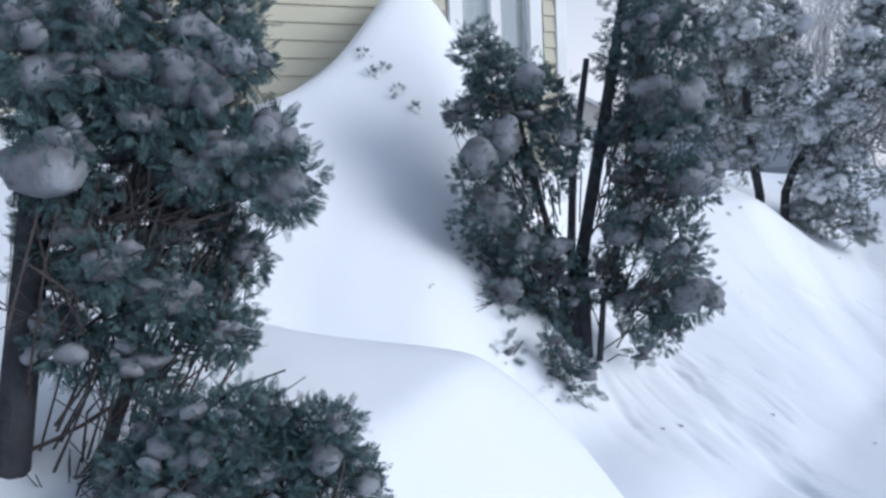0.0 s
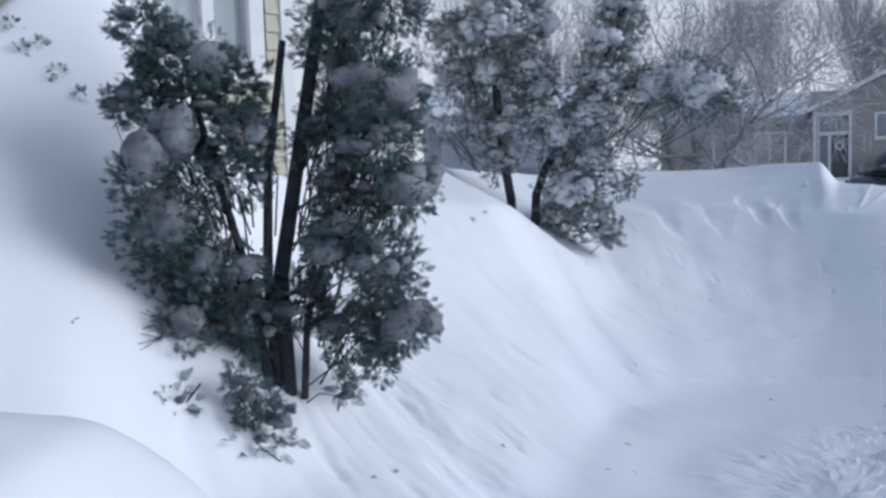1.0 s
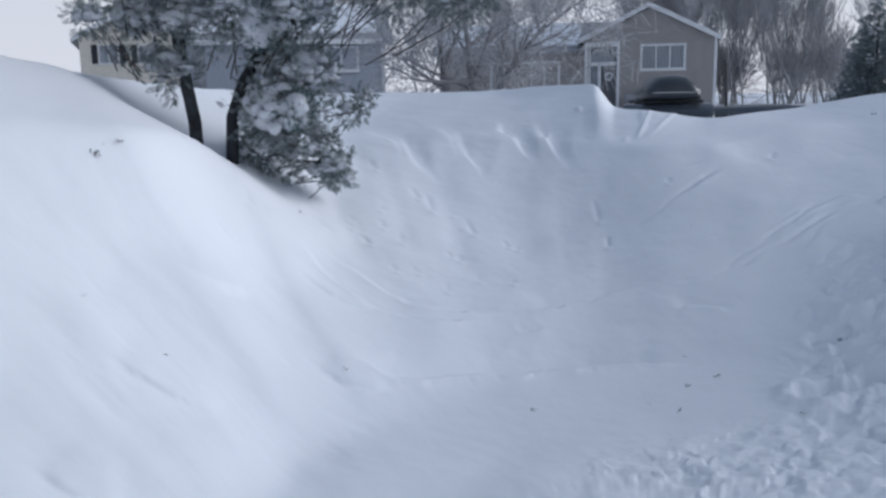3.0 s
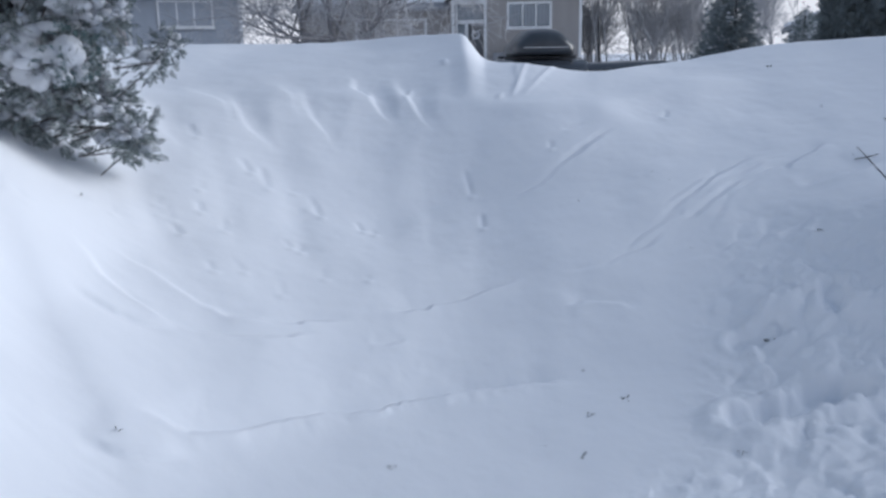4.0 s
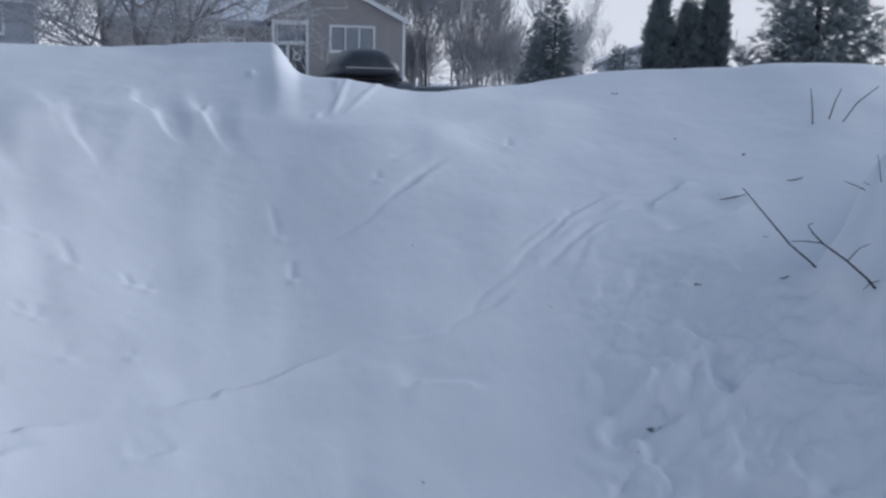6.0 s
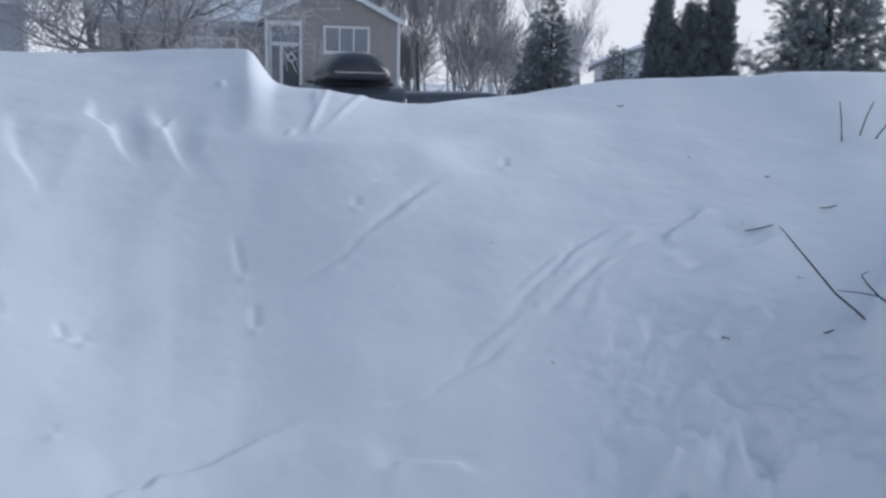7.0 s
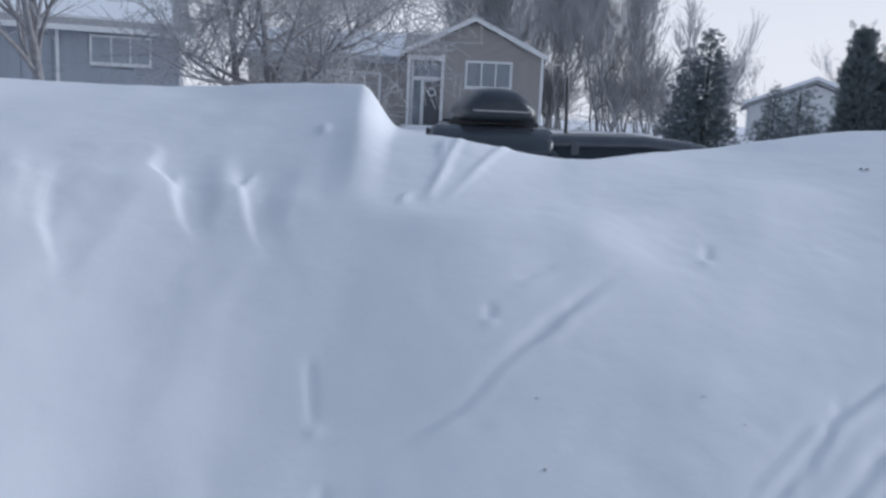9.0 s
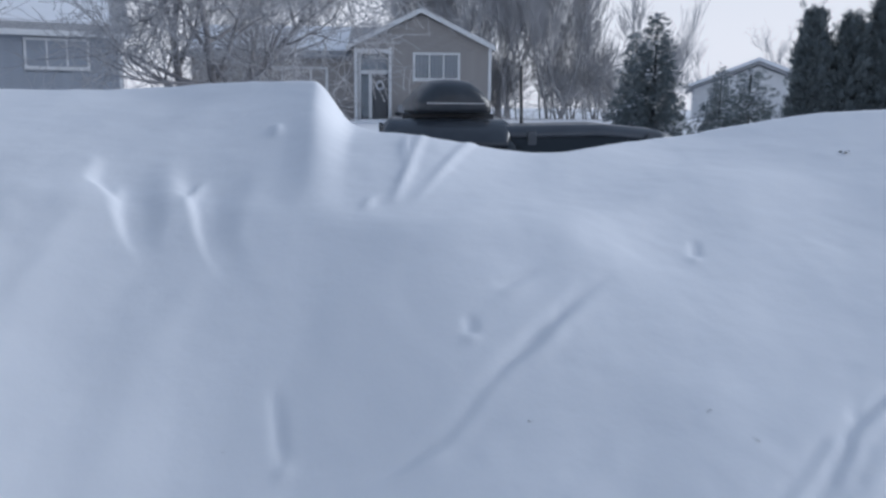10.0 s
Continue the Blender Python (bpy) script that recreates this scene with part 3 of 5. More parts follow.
def big_lump(tree, rng, x, y, z, rad, snow_stuff, squash=0.8):
    """A thick uneven pillow of packed snow: one large swelling run together with smaller ones, foliage tips round its foot."""
    stretch = rng.uniform(0.8, 1.35, 3)
    for k in range(4):
        knobs = rng.normal(0, 1, (9, 3))
        knobs /= np.linalg.norm(knobs, axis=1)[:, None]
        size = rng.uniform(0.4, 1.0, 9)
        near = np.log(1 + np.exp(7.0 * (np.exp(3.5 * (ICO3_V @ knobs.T - 1)) * size).max(1))) / 7.0
        reach = 0.58 + 0.55 * near + 0.09 * np.sin(ICO3_V @ rng.normal(0, 5, 3)) + 0.07 * np.sin(ICO3_V @ rng.normal(0, 10, 3)) * np.sin(ICO3_V @ rng.normal(0, 8, 3))
        r = rad * (1.0 if k == 0 else rng.uniform(0.35, 0.7))
        off = np.zeros(3) if k == 0 else rng.uniform(-1, 1, 3) * np.array([0.9, 0.3, 0.8]) * rad
        v = ICO3_V * reach[:, None] * r * stretch * np.array([1, 1, squash]) + off + np.array([x, y + 0.3 * rad, z])
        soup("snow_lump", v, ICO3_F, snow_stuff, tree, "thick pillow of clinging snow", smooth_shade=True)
    n = 150
    d = rng.normal(0, 1, (n, 3)) - np.array([0, 0, 0.4])
    d /= np.linalg.norm(d, axis=1)[:, None]
    sv, sf = sprays(rng, np.array([x, y, z]) + d * rad * rng.uniform(0.75, 1.2, (n, 1)), d, 0.045)
    tagged(soup("bough_tip", sv, sf, CEDAR_LEAF, tree), kind="stuff")


def stems(tree, lines):
    for pts, r0, r1 in lines:
        k = len(pts)
        rad = [r0 + (r1 - r0) * i / (k - 1) for i in range(k)]
        v, f = tube(pts, rad, 8)
        soup("stem", [tuple(p) for p in v], f, BARK, tree, smooth_shade=True)


def twigs_in(tree, rng, boughs, count, root, rad=0.004):
    items = []
    for _ in range(count):
        b = boughs[rng.integers(len(boughs))]
        tip = np.array(b[:3]) + np.clip(rng.normal(0, b[3] * 0.45, 3), -b[3] * 0.8, b[3] * 0.8)
        start = np.array(root) * 0.35 + np.array(b[:3]) * 0.65 + rng.normal(0, 0.05, 3)
        mid = (start + tip) / 2 + rng.normal(0, 0.03, 3)
        items.append(([start, mid, tip], [rad, rad * 0.8, rad * 0.3], 4))
    v, f = tubes(items)
    tagged(soup("inner_twig", v, f, TWIG, tree), kind="stuff")


def branches(rng, p, d, length, rad, level, out, spread=0.55, up=0.25, kids=(3, 5)):
    n = 4
    pts, rads = [p], [rad]
    for i in range(n):
        d = (d + Vector(rng.normal(0, 0.10, 3)) + Vector((0, 0, up * 0.12))).normalized()
        p = p + d * (length / n)
        pts.append(p)
        rads.append(rad * (1 - 0.7 * (i + 1) / n))
    out.append((pts, rads, 5 if level > 1 else 3))
    if level == 0:
        return
    for _ in range(int(rng.integers(*kids))):
        k = rng.uniform(0.25, 1.0)
        i = min(int(k * n), n - 1)
        q = pts[i].lerp(pts[i + 1], k * n - i)
        nd = (d + Vector(rng.normal(0, spread, 3)) + Vector((0, 0, up))).normalized()
        branches(rng, q, nd, length * rng.uniform(0.5, 0.75), rads[i] * 0.55, level - 1, out, spread, up, kids)


def cedar(base, label, boughs, seed, leaf=None, density=1150, size=0.065, snow=1.0, lines=(), lumps=(), twig_count=60, snow_stuff=None, shoots=()):
    rng = np.random.default_rng(seed)
    tree = empty("cedar", Matrix.Identity(4), label, "tree", "snow-laden cedars")
    for b in boughs:
        bough(tree, rng, *b, leaf or CEDAR_LEAF, density, size, snow, snow_stuff)
    stems(tree, lines)
    for q in lumps:
        big_lump(tree, rng, *q, snow_stuff or SHADED_SNOW)
    if twig_count:
        twigs_in(tree, rng, boughs, twig_count, base)
    if shoots:
        out = []
        for x, y, z, dx, dy, dz, length in shoots:
            branches(rng, Vector((x, y, z)), Vector((dx, dy, dz)).normalized(), length, 0.006, 2, out, 0.5, 0.1, (5, 8))
        v, f = tubes([(p, [max(q, 0.0016) for q in rr], 4) for p, rr, _ in out])
        tagged(soup("bare_twig", v, f, TWIG, tree, "fine bare twigs"), kind="stuff")
    return tree


TREE2_LEFT = [
    (0.20, 4.03, 2.03, 0.106), (0.27, 4.11, 1.92, 0.123), (0.23, 4.06, 1.79, 0.106), (0.36, 4.13, 1.71, 0.132), (0.51, 4.14, 1.82, 0.123),
    (0.56, 4.00, 1.63, 0.114), (0.19, 3.98, 1.48, 0.106), (0.32, 4.18, 1.54, 0.132), (0.51, 4.05, 1.49, 0.114), (0.26, 4.04, 1.29, 0.150),
    (0.15, 4.21, 1.06, 0.141), (0.39, 4.10, 1.08, 0.150), (0.27, 4.18, 0.88, 0.141), (0.53, 4.10, 0.92, 0.141), (0.11, 4.12, 1.75, 0.062),
]
TREE2_RIGHT = [
    (0.94, 3.93, 2.08, 0.151), (1.13, 4.03, 2.12, 0.118), (0.88, 4.13, 1.94, 0.118), (0.99, 4.02, 1.78, 0.151), (1.12, 4.06, 1.80, 0.118),
    (0.86, 4.08, 1.63, 0.134), (1.02, 3.90, 1.58, 0.134), (1.11, 4.06, 1.39, 0.101), (0.93, 4.05, 1.39, 0.143), (0.83, 3.99, 1.22, 0.118),
    (1.01, 3.89, 1.13, 0.134), (1.07, 4.10, 0.86, 0.126), (0.91, 4.02, 0.86, 0.118), (0.74, 4.11, 0.97, 0.126), (1.03, 4.11, 0.72, 0.076),
    (0.97, 4.08, 2.34, 0.176), (1.12, 4.11, 2.55, 0.160),
]
TREE2_LOW = [
    (0.48, 3.80, 0.74, 0.06), (0.53, 3.83, 0.56, 0.11), (0.23, 3.79, 0.70, 0.07), (0.18, 3.83, 0.66, 0.05), (0.85, 3.82, 0.69, 0.04),
    (0.37, 3.77, 0.53, 0.03), (0.54, 3.78, 0.67, 0.06),
]
TREE1_UP = [
    (-0.80, 1.97, 1.79, 0.112), (-0.75, 2.19, 1.86, 0.112), (-0.57, 2.12, 1.81, 0.112), (-0.47, 2.19, 1.86, 0.084), (-0.41, 2.13, 1.74, 0.056),
    (-0.84, 2.03, 1.65, 0.102), (-0.71, 2.06, 1.68, 0.112), (-0.57, 2.10, 1.67, 0.112), (-0.49, 2.18, 1.58, 0.093), (-0.40, 2.20, 1.56, 0.056),
    (-0.37, 2.29, 1.46, 0.065), (-0.45, 2.21, 1.44, 0.074), (-0.59, 2.24, 1.51, 0.112), (-0.74, 2.17, 1.53, 0.121), (-0.78, 2.18, 2.03, 0.158),
    (-0.55, 2.18, 2.03, 0.130),
]
TREE1_LOW = [
    (-0.77, 1.97, 1.51, 0.084), (-0.84, 2.12, 1.36, 0.112), (-0.73, 2.19, 1.35, 0.121), (-0.58, 2.23, 1.33, 0.112), (-0.44, 2.19, 1.30, 0.056),
    (-0.79, 2.11, 1.22, 0.112), (-0.62, 2.04, 1.21, 0.102), (-0.55, 2.22, 1.18, 0.093), (-0.48, 2.18, 1.10, 0.047), (-0.80, 1.99, 1.13, 0.074),
    (-0.66, 1.99, 1.09, 0.065), (-0.66, 2.19, 0.99, 0.037),
]
SHRUB1 = [
    (-0.55, 1.91, 0.95, 0.08), (-0.42, 1.80, 0.97, 0.08), (-0.36, 1.93, 0.95, 0.08), (-0.24, 1.89, 0.92, 0.08), (-0.48, 1.79, 0.88, 0.11),
    (-0.37, 1.85, 0.86, 0.12), (-0.25, 1.95, 0.83, 0.10), (-0.18, 1.97, 0.80, 0.06), (-0.19, 1.84, 0.98, 0.03), (-0.59, 1.83, 0.88, 0.07),
]
TREE3_LEFT = [
    (2.50, 7.23, 2.61, 0.27), (2.84, 7.40, 2.68, 0.23), (2.22, 7.42, 2.59, 0.17), (2.31, 7.63, 2.26, 0.19), (2.64, 7.58, 2.25, 0.29),
    (2.86, 7.30, 2.26, 0.18), (2.49, 7.63, 1.84, 0.21), (2.70, 7.27, 1.84, 0.18), (2.88, 7.11, 1.91, 0.13), (2.58, 7.44, 1.55, 0.13),
    (2.55, 7.21, 3.08, 0.30), (2.14, 7.39, 1.83, 0.09),
]
TREE3_RIGHT = [
    (3.56, 7.09, 2.74, 0.19), (3.50, 7.18, 2.47, 0.19), (3.34, 7.10, 2.15, 0.22), (3.22, 7.12, 1.88, 0.22), (3.16, 7.41, 1.58, 0.17),
    (3.13, 7.24, 1.30, 0.22), (3.12, 7.46, 1.08, 0.19), (3.35, 7.34, 1.10, 0.17), (3.33, 7.18, 1.52, 0.17), (3.44, 7.16, 0.97, 0.10),
    (3.64, 7.09, 3.07, 0.19), (3.68, 7.10, 2.15, 0.14),
]
TREE3_ARM = [
    (3.74, 6.93, 2.06, 0.19), (3.90, 6.83, 2.11, 0.20), (4.07, 6.74, 2.04, 0.20), (4.21, 6.69, 1.97, 0.12),
]
TREE3_LOW = [
    (3.70, 7.28, 1.37, 0.06), (3.61, 7.29, 1.31, 0.07), (3.53, 7.32, 0.98, 0.07), (3.52, 7.27, 0.89, 0.06), (3.46, 7.30, 0.94, 0.08),
    (3.44, 7.37, 1.58, 0.08),
]


cedar((-0.95, 1.95, 0.3), "dark green cedar with heavy snow pillows on its boughs", TREE1_UP + TREE1_LOW, 11,
      density=4600, size=0.038, snow=0.3, twig_count=60,
      shoots=((-0.92, 1.93, 0.6, 1, 0.2, 0.7, 0.4), (-0.92, 1.93, 0.75, 1, 0.1, 0.5, 0.35), (-0.92, 1.93, 0.55, 0.8, 0, 1, 0.35), (-0.91, 1.95, 0.9, 1, 0.2, 0.3, 0.35),
              (-0.93, 1.93, 0.5, 1, 0.3, 0.35, 0.45), (-0.9, 2.0, 1.1, 1, 0.1, 0.4, 0.3), (-0.95, 1.9, 0.8, -0.6, 0.2, 0.8, 0.3), (-0.88, 2.05, 1.3, 1, 0, 0.2, 0.3)),
      lines=(([(-0.93, 1.93, 0.35), (-0.92, 1.95, 0.85), (-0.88, 2.15, 1.65), (-0.80, 2.2, 2.3)], 0.045, 0.03),
             ([(-0.95, 1.95, 0.35), (-0.70, 2.05, 1.0), (-0.55, 2.15, 1.7)], 0.02, 0.012),
             ([(-0.98, 1.9, 0.35), (-1.02, 2.0, 1.1), (-1.0, 2.1, 2.0)], 0.025, 0.015)),
      lumps=((-0.67, 1.96, 1.84, 0.065), (-0.64, 1.97, 1.72, 0.07), (-0.51, 2.02, 1.70, 0.085), (-0.60, 1.98, 1.62, 0.05), (-0.41, 2.04, 1.75, 0.065), (-0.44, 2.04, 1.53, 0.07),
             (-0.35, 2.06, 1.56, 0.06), (-0.31, 2.07, 1.46, 0.068), (-0.55, 2.0, 1.22, 0.05), (-0.47, 2.03, 1.14, 0.045), (-0.77, 1.91, 1.71, 0.055), (-0.75, 1.92, 1.57, 0.05),
             (-0.51, 2.02, 1.50, 0.05), (-0.68, 1.95, 1.31, 0.055)))
cedar((-0.4, 1.9, 0.4), "low cedar bough heap poking out of snow", SHRUB1, 12, density=4600, size=0.038, snow=0.35, twig_count=60,
      lines=(([(-0.62, 1.75, 0.5), (-0.5, 1.85, 0.98), (-0.40, 1.87, 1.05), (-0.30, 1.89, 1.08)], 0.006, 0.002),
             ([(-0.7, 1.8, 0.6), (-0.55, 1.85, 1.0), (-0.42, 1.9, 0.99)], 0.007, 0.003)))
cedar((0.63, 4.1, 0.5), "multi-stemmed dark green cedar caked with snow", TREE2_LEFT + TREE2_RIGHT, 13,
      density=3400, size=0.042, snow=0.36, twig_count=100,
      shoots=((0.68, 4.08, 1.2, 1, -0.3, 0.8, 0.35), (0.70, 4.08, 1.1, 1, -0.2, 0.4, 0.3), (0.72, 4.05, 1.35, 1, 0, 0.6, 0.3), (0.6, 4.06, 1.1, -1, -0.2, 0.5, 0.3),
              (0.55, 4.05, 1.2, -0.6, -0.3, 0.8, 0.3), (0.74, 4.05, 0.9, 1, -0.5, 0.5, 0.3), (0.6, 4.05, 0.9, -1, -0.4, 0.3, 0.3)),
      lines=(([(0.66, 4.12, 0.55), (0.65, 4.11, 1.09), (0.77, 4.10, 1.72), (0.86, 4.09, 2.2), (0.95, 4.1, 2.7)], 0.035, 0.02),
             ([(0.62, 4.12, 0.55), (0.60, 4.1, 1.1), (0.62, 4.1, 1.5), (0.70, 4.12, 2.0)], 0.024, 0.014),
             ([(0.60, 4.1, 0.6), (0.51, 4.06, 1.17), (0.44, 4.06, 1.45), (0.34, 4.05, 1.89)], 0.022, 0.01),
             ([(0.72, 4.1, 0.6), (0.74, 4.05, 0.94), (0.9, 4.0, 1.4), (1.1, 4.0, 1.9)], 0.016, 0.008)),
      lumps=((0.96, 3.92, 1.83, 0.10), (1.09, 3.90, 1.77, 0.13), (0.96, 3.92, 1.73, 0.08), (0.41, 3.95, 1.92, 0.09), (0.29, 3.94, 1.62, 0.11), (0.24, 3.94, 1.35, 0.12),
             (1.12, 3.90, 1.42, 0.11), (1.06, 3.90, 1.11, 0.11), (1.11, 3.90, 0.93, 0.10), (0.38, 3.95, 1.18, 0.065), (0.30, 3.94, 0.96, 0.09), (0.53, 3.95, 1.15, 0.07),
             (0.86, 3.93, 1.29, 0.065), (0.93, 3.92, 2.07, 0.09)))
cedar((0.5, 3.8, 0.5), "small cedar tips sticking out of drifted snow", TREE2_LOW, 14, density=1100, size=0.06, snow=0.2, twig_count=10)
cedar((2.8, 7.4, 0.9), "two-stemmed cedar with packed snow, foliage paled for haze", TREE3_LEFT + TREE3_RIGHT + TREE3_ARM + TREE3_LOW, 15,
      leaf=SNOWY_HAZE_LEAF, density=1100, size=0.06, snow=1.1, twig_count=90, snow_stuff=SNOW_LUMP,
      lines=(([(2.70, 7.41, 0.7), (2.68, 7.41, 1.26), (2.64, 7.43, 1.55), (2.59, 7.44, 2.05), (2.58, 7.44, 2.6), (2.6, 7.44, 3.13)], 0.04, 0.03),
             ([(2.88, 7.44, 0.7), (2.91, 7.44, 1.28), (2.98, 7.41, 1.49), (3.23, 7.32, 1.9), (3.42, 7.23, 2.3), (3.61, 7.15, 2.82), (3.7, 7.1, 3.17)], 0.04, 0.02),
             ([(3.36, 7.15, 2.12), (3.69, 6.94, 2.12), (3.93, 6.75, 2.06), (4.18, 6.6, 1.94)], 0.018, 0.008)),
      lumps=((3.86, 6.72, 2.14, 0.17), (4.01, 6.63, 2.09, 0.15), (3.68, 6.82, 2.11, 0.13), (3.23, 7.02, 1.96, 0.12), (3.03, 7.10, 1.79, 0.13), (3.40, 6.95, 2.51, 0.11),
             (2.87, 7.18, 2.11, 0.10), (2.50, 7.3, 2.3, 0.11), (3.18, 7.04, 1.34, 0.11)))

# ---- the house by the bank ----
WALL_A, WALL_B = Vector((-3.2, 4.21, 0)), Vector((0.84, 5.93, 0))


def clapboards(parent, width, z0, z1, step, material, y=0.0, skip=None, gable=None):
    """Lapped boards on the plane y, facing -y, from x = 0 to width; each board is a piece of its own."""
    z, cache = z0, {}
    while z < z1:
        spans = [(0.0, width)]
        if gable:
            half, top, eave = gable
            if z + step > eave:
                cut = half * (z + step - eave) / (top - eave)
                spans = [(cut, width - cut)] if width - 2 * cut > 0.1 else []
        for x0, x1, a, b in (skip or ()):
            if a < z + step * 0.5 < b:
                spans = [s for lo, hi in spans for s in ((lo, min(hi, x0)), (max(lo, x1), hi)) if s[1] - s[0] > 0.03]
        for lo, hi in spans:
            key = round(hi - lo, 3)
            if key not in cache:
                prof = [(0.0, 0.0), (-0.016, 0.0), (-0.018, 0.006), (-0.004, step + 0.004), (0.0, step + 0.004)]
                verts = [(0, p, q) for p, q in prof] + [(hi - lo, p, q) for p, q in prof]
                faces = [(0, 1, 6, 5), (1, 2, 7, 6), (2, 3, 8, 7), (3, 4, 9, 8), (4, 3, 2, 1, 0), (5, 6, 7, 8, 9)]
                cache[key] = mesh_of("board", verts, faces, False)
                cache[key].materials.append(material)
            ob = new("board", cache[key])
            ob.parent = parent
            ob.location = (lo, y, z)
        z += step


def window_unit(parent, x0, x1, z0, z1, y, panes=3, frame_w=0.09, depth=0.08, lining=None):
    """A white-framed window in a wall that faces -y: frame, panes, mullions and what hangs behind the glass."""
    w = empty("window", Matrix.Identity(4), "", "")
    w.parent = parent
    bm = bmesh.new()
    add_box(bm, (x0, y - 0.035, z0), (x0 + frame_w, y + depth, z1), 0.008)
    add_box(bm, (x1 - frame_w, y - 0.035, z0), (x1, y + depth, z1), 0.008)
    add_box(bm, (x0 + frame_w, y - 0.033, z1 - frame_w), (x1 - frame_w, y + depth, z1), 0.008)
    add_box(bm, (x0 + frame_w, y - 0.033, z0), (x1 - frame_w, y + depth, z0 + frame_w), 0.008)
    part("window_frame", bm, WHITE_TRIM, w)
    part("window_sill", box((x0 - 0.03, y - 0.07, z0 - 0.045), (x1 + 0.03, y + 0.01, z0 - 0.002), 0.006), WHITE_TRIM, w)
    step = (x1 - x0 - 2 * frame_w) / panes
    for i in range(panes):
        a = x0 + frame_w + i * step
        if i:
            part("mullion", box((a - 0.035, y - 0.025, z0 + frame_w), (a + 0.035, y + depth, z1 - frame_w), 0.006), WHITE_TRIM, w)
        pane = part("pane", box((a, y + 0.02, z0 + frame_w), (a + step, y + 0.026, z1 - frame_w)), PANE, w)
        pane.visible_shadow = False
    # A ROOM_DARK lining is no curtain: its colour stands for the unlit room.
    part("curtain", curtain(x0 + 0.05, x1 - 0.05, z0 + 0.05, z1 - 0.05, y + depth + 0.06), lining or CURTAIN, w)
    return w


def curtain(x0, x1, z0, z1, y):
    bm = bmesh.new()
    n = max(8, int((x1 - x0) / 0.03))
    row = []
    for i in range(n + 1):
        x = x0 + (x1 - x0) * i / n
        dy = 0.02 * math.sin(i * 1.1) + 0.01 * math.sin(i * 2.7)
        row.append((bm.verts.new((x, y + dy, z0)), bm.verts.new((x, y + dy * 0.7, z1))))
    for a, b in zip(row, row[1:]):
        bm.faces.new((a[0], b[0], b[1], a[1]))
    return bm


def near_house():
    d = WALL_B - WALL_A
    m = Matrix.Translation(WALL_A) @ pose(0, 0, 0, 0, 0, math.degrees(math.atan2(d.y, d.x)))
    w = d.length
    house = empty("house", m, "pale yellow clapboard house with white window, snow drifted to its sill", "house")
    win = (w - 0.83, w - 0.17, 2.08, 3.3)
    bm = bmesh.new()
    for lo, hi in (((0, 0, 0.6), (win[0], 0.18, 4.2)), ((win[1], 0, 0.6), (w, 0.18, 4.2)),
                   ((win[0], 0, 0.6), (win[1], 0.18, win[2])), ((win[0], 0, win[3]), (win[1], 0.18, 4.2)),
                   ((w - 0.18, 0.18, 0.6), (w, 6, 4.2)), ((0, 0.18, 0.6), (0.18, 6, 4.2)), ((0.18, 5.82, 0.6), (w - 0.18, 6, 4.2))):
        add_box(bm, lo, hi)
    part("wall", bm, YELLOW_SIDING, house)
    clapboards(house, w - 0.06, 1.5, 3.6, 0.104, YELLOW_SIDING, -0.004, [(win[0] - 0.02, win[1] + 0.02, win[2] - 0.05, win[3] + 0.02)])
    part("corner_trim", box((w - 0.06, -0.03, 0.7), (w + 0.02, 0.1, 4.2), 0.006), WHITE_TRIM, house)
    window_unit(house, *win, -0.0, 2)
    part("roof", prism([(-0.5, 4.1), (w + 0.5, 4.1), (w / 2, 5.4)], -0.5, 6.5), SHINGLE, house)


near_house()


# ---- houses across the street ----
def local_frame(x, y, z, facing):
    """Origin on the ground; local x runs to the right seen from the street, local y away from it."""
    return pose(x, y, z, 0, 0, facing)


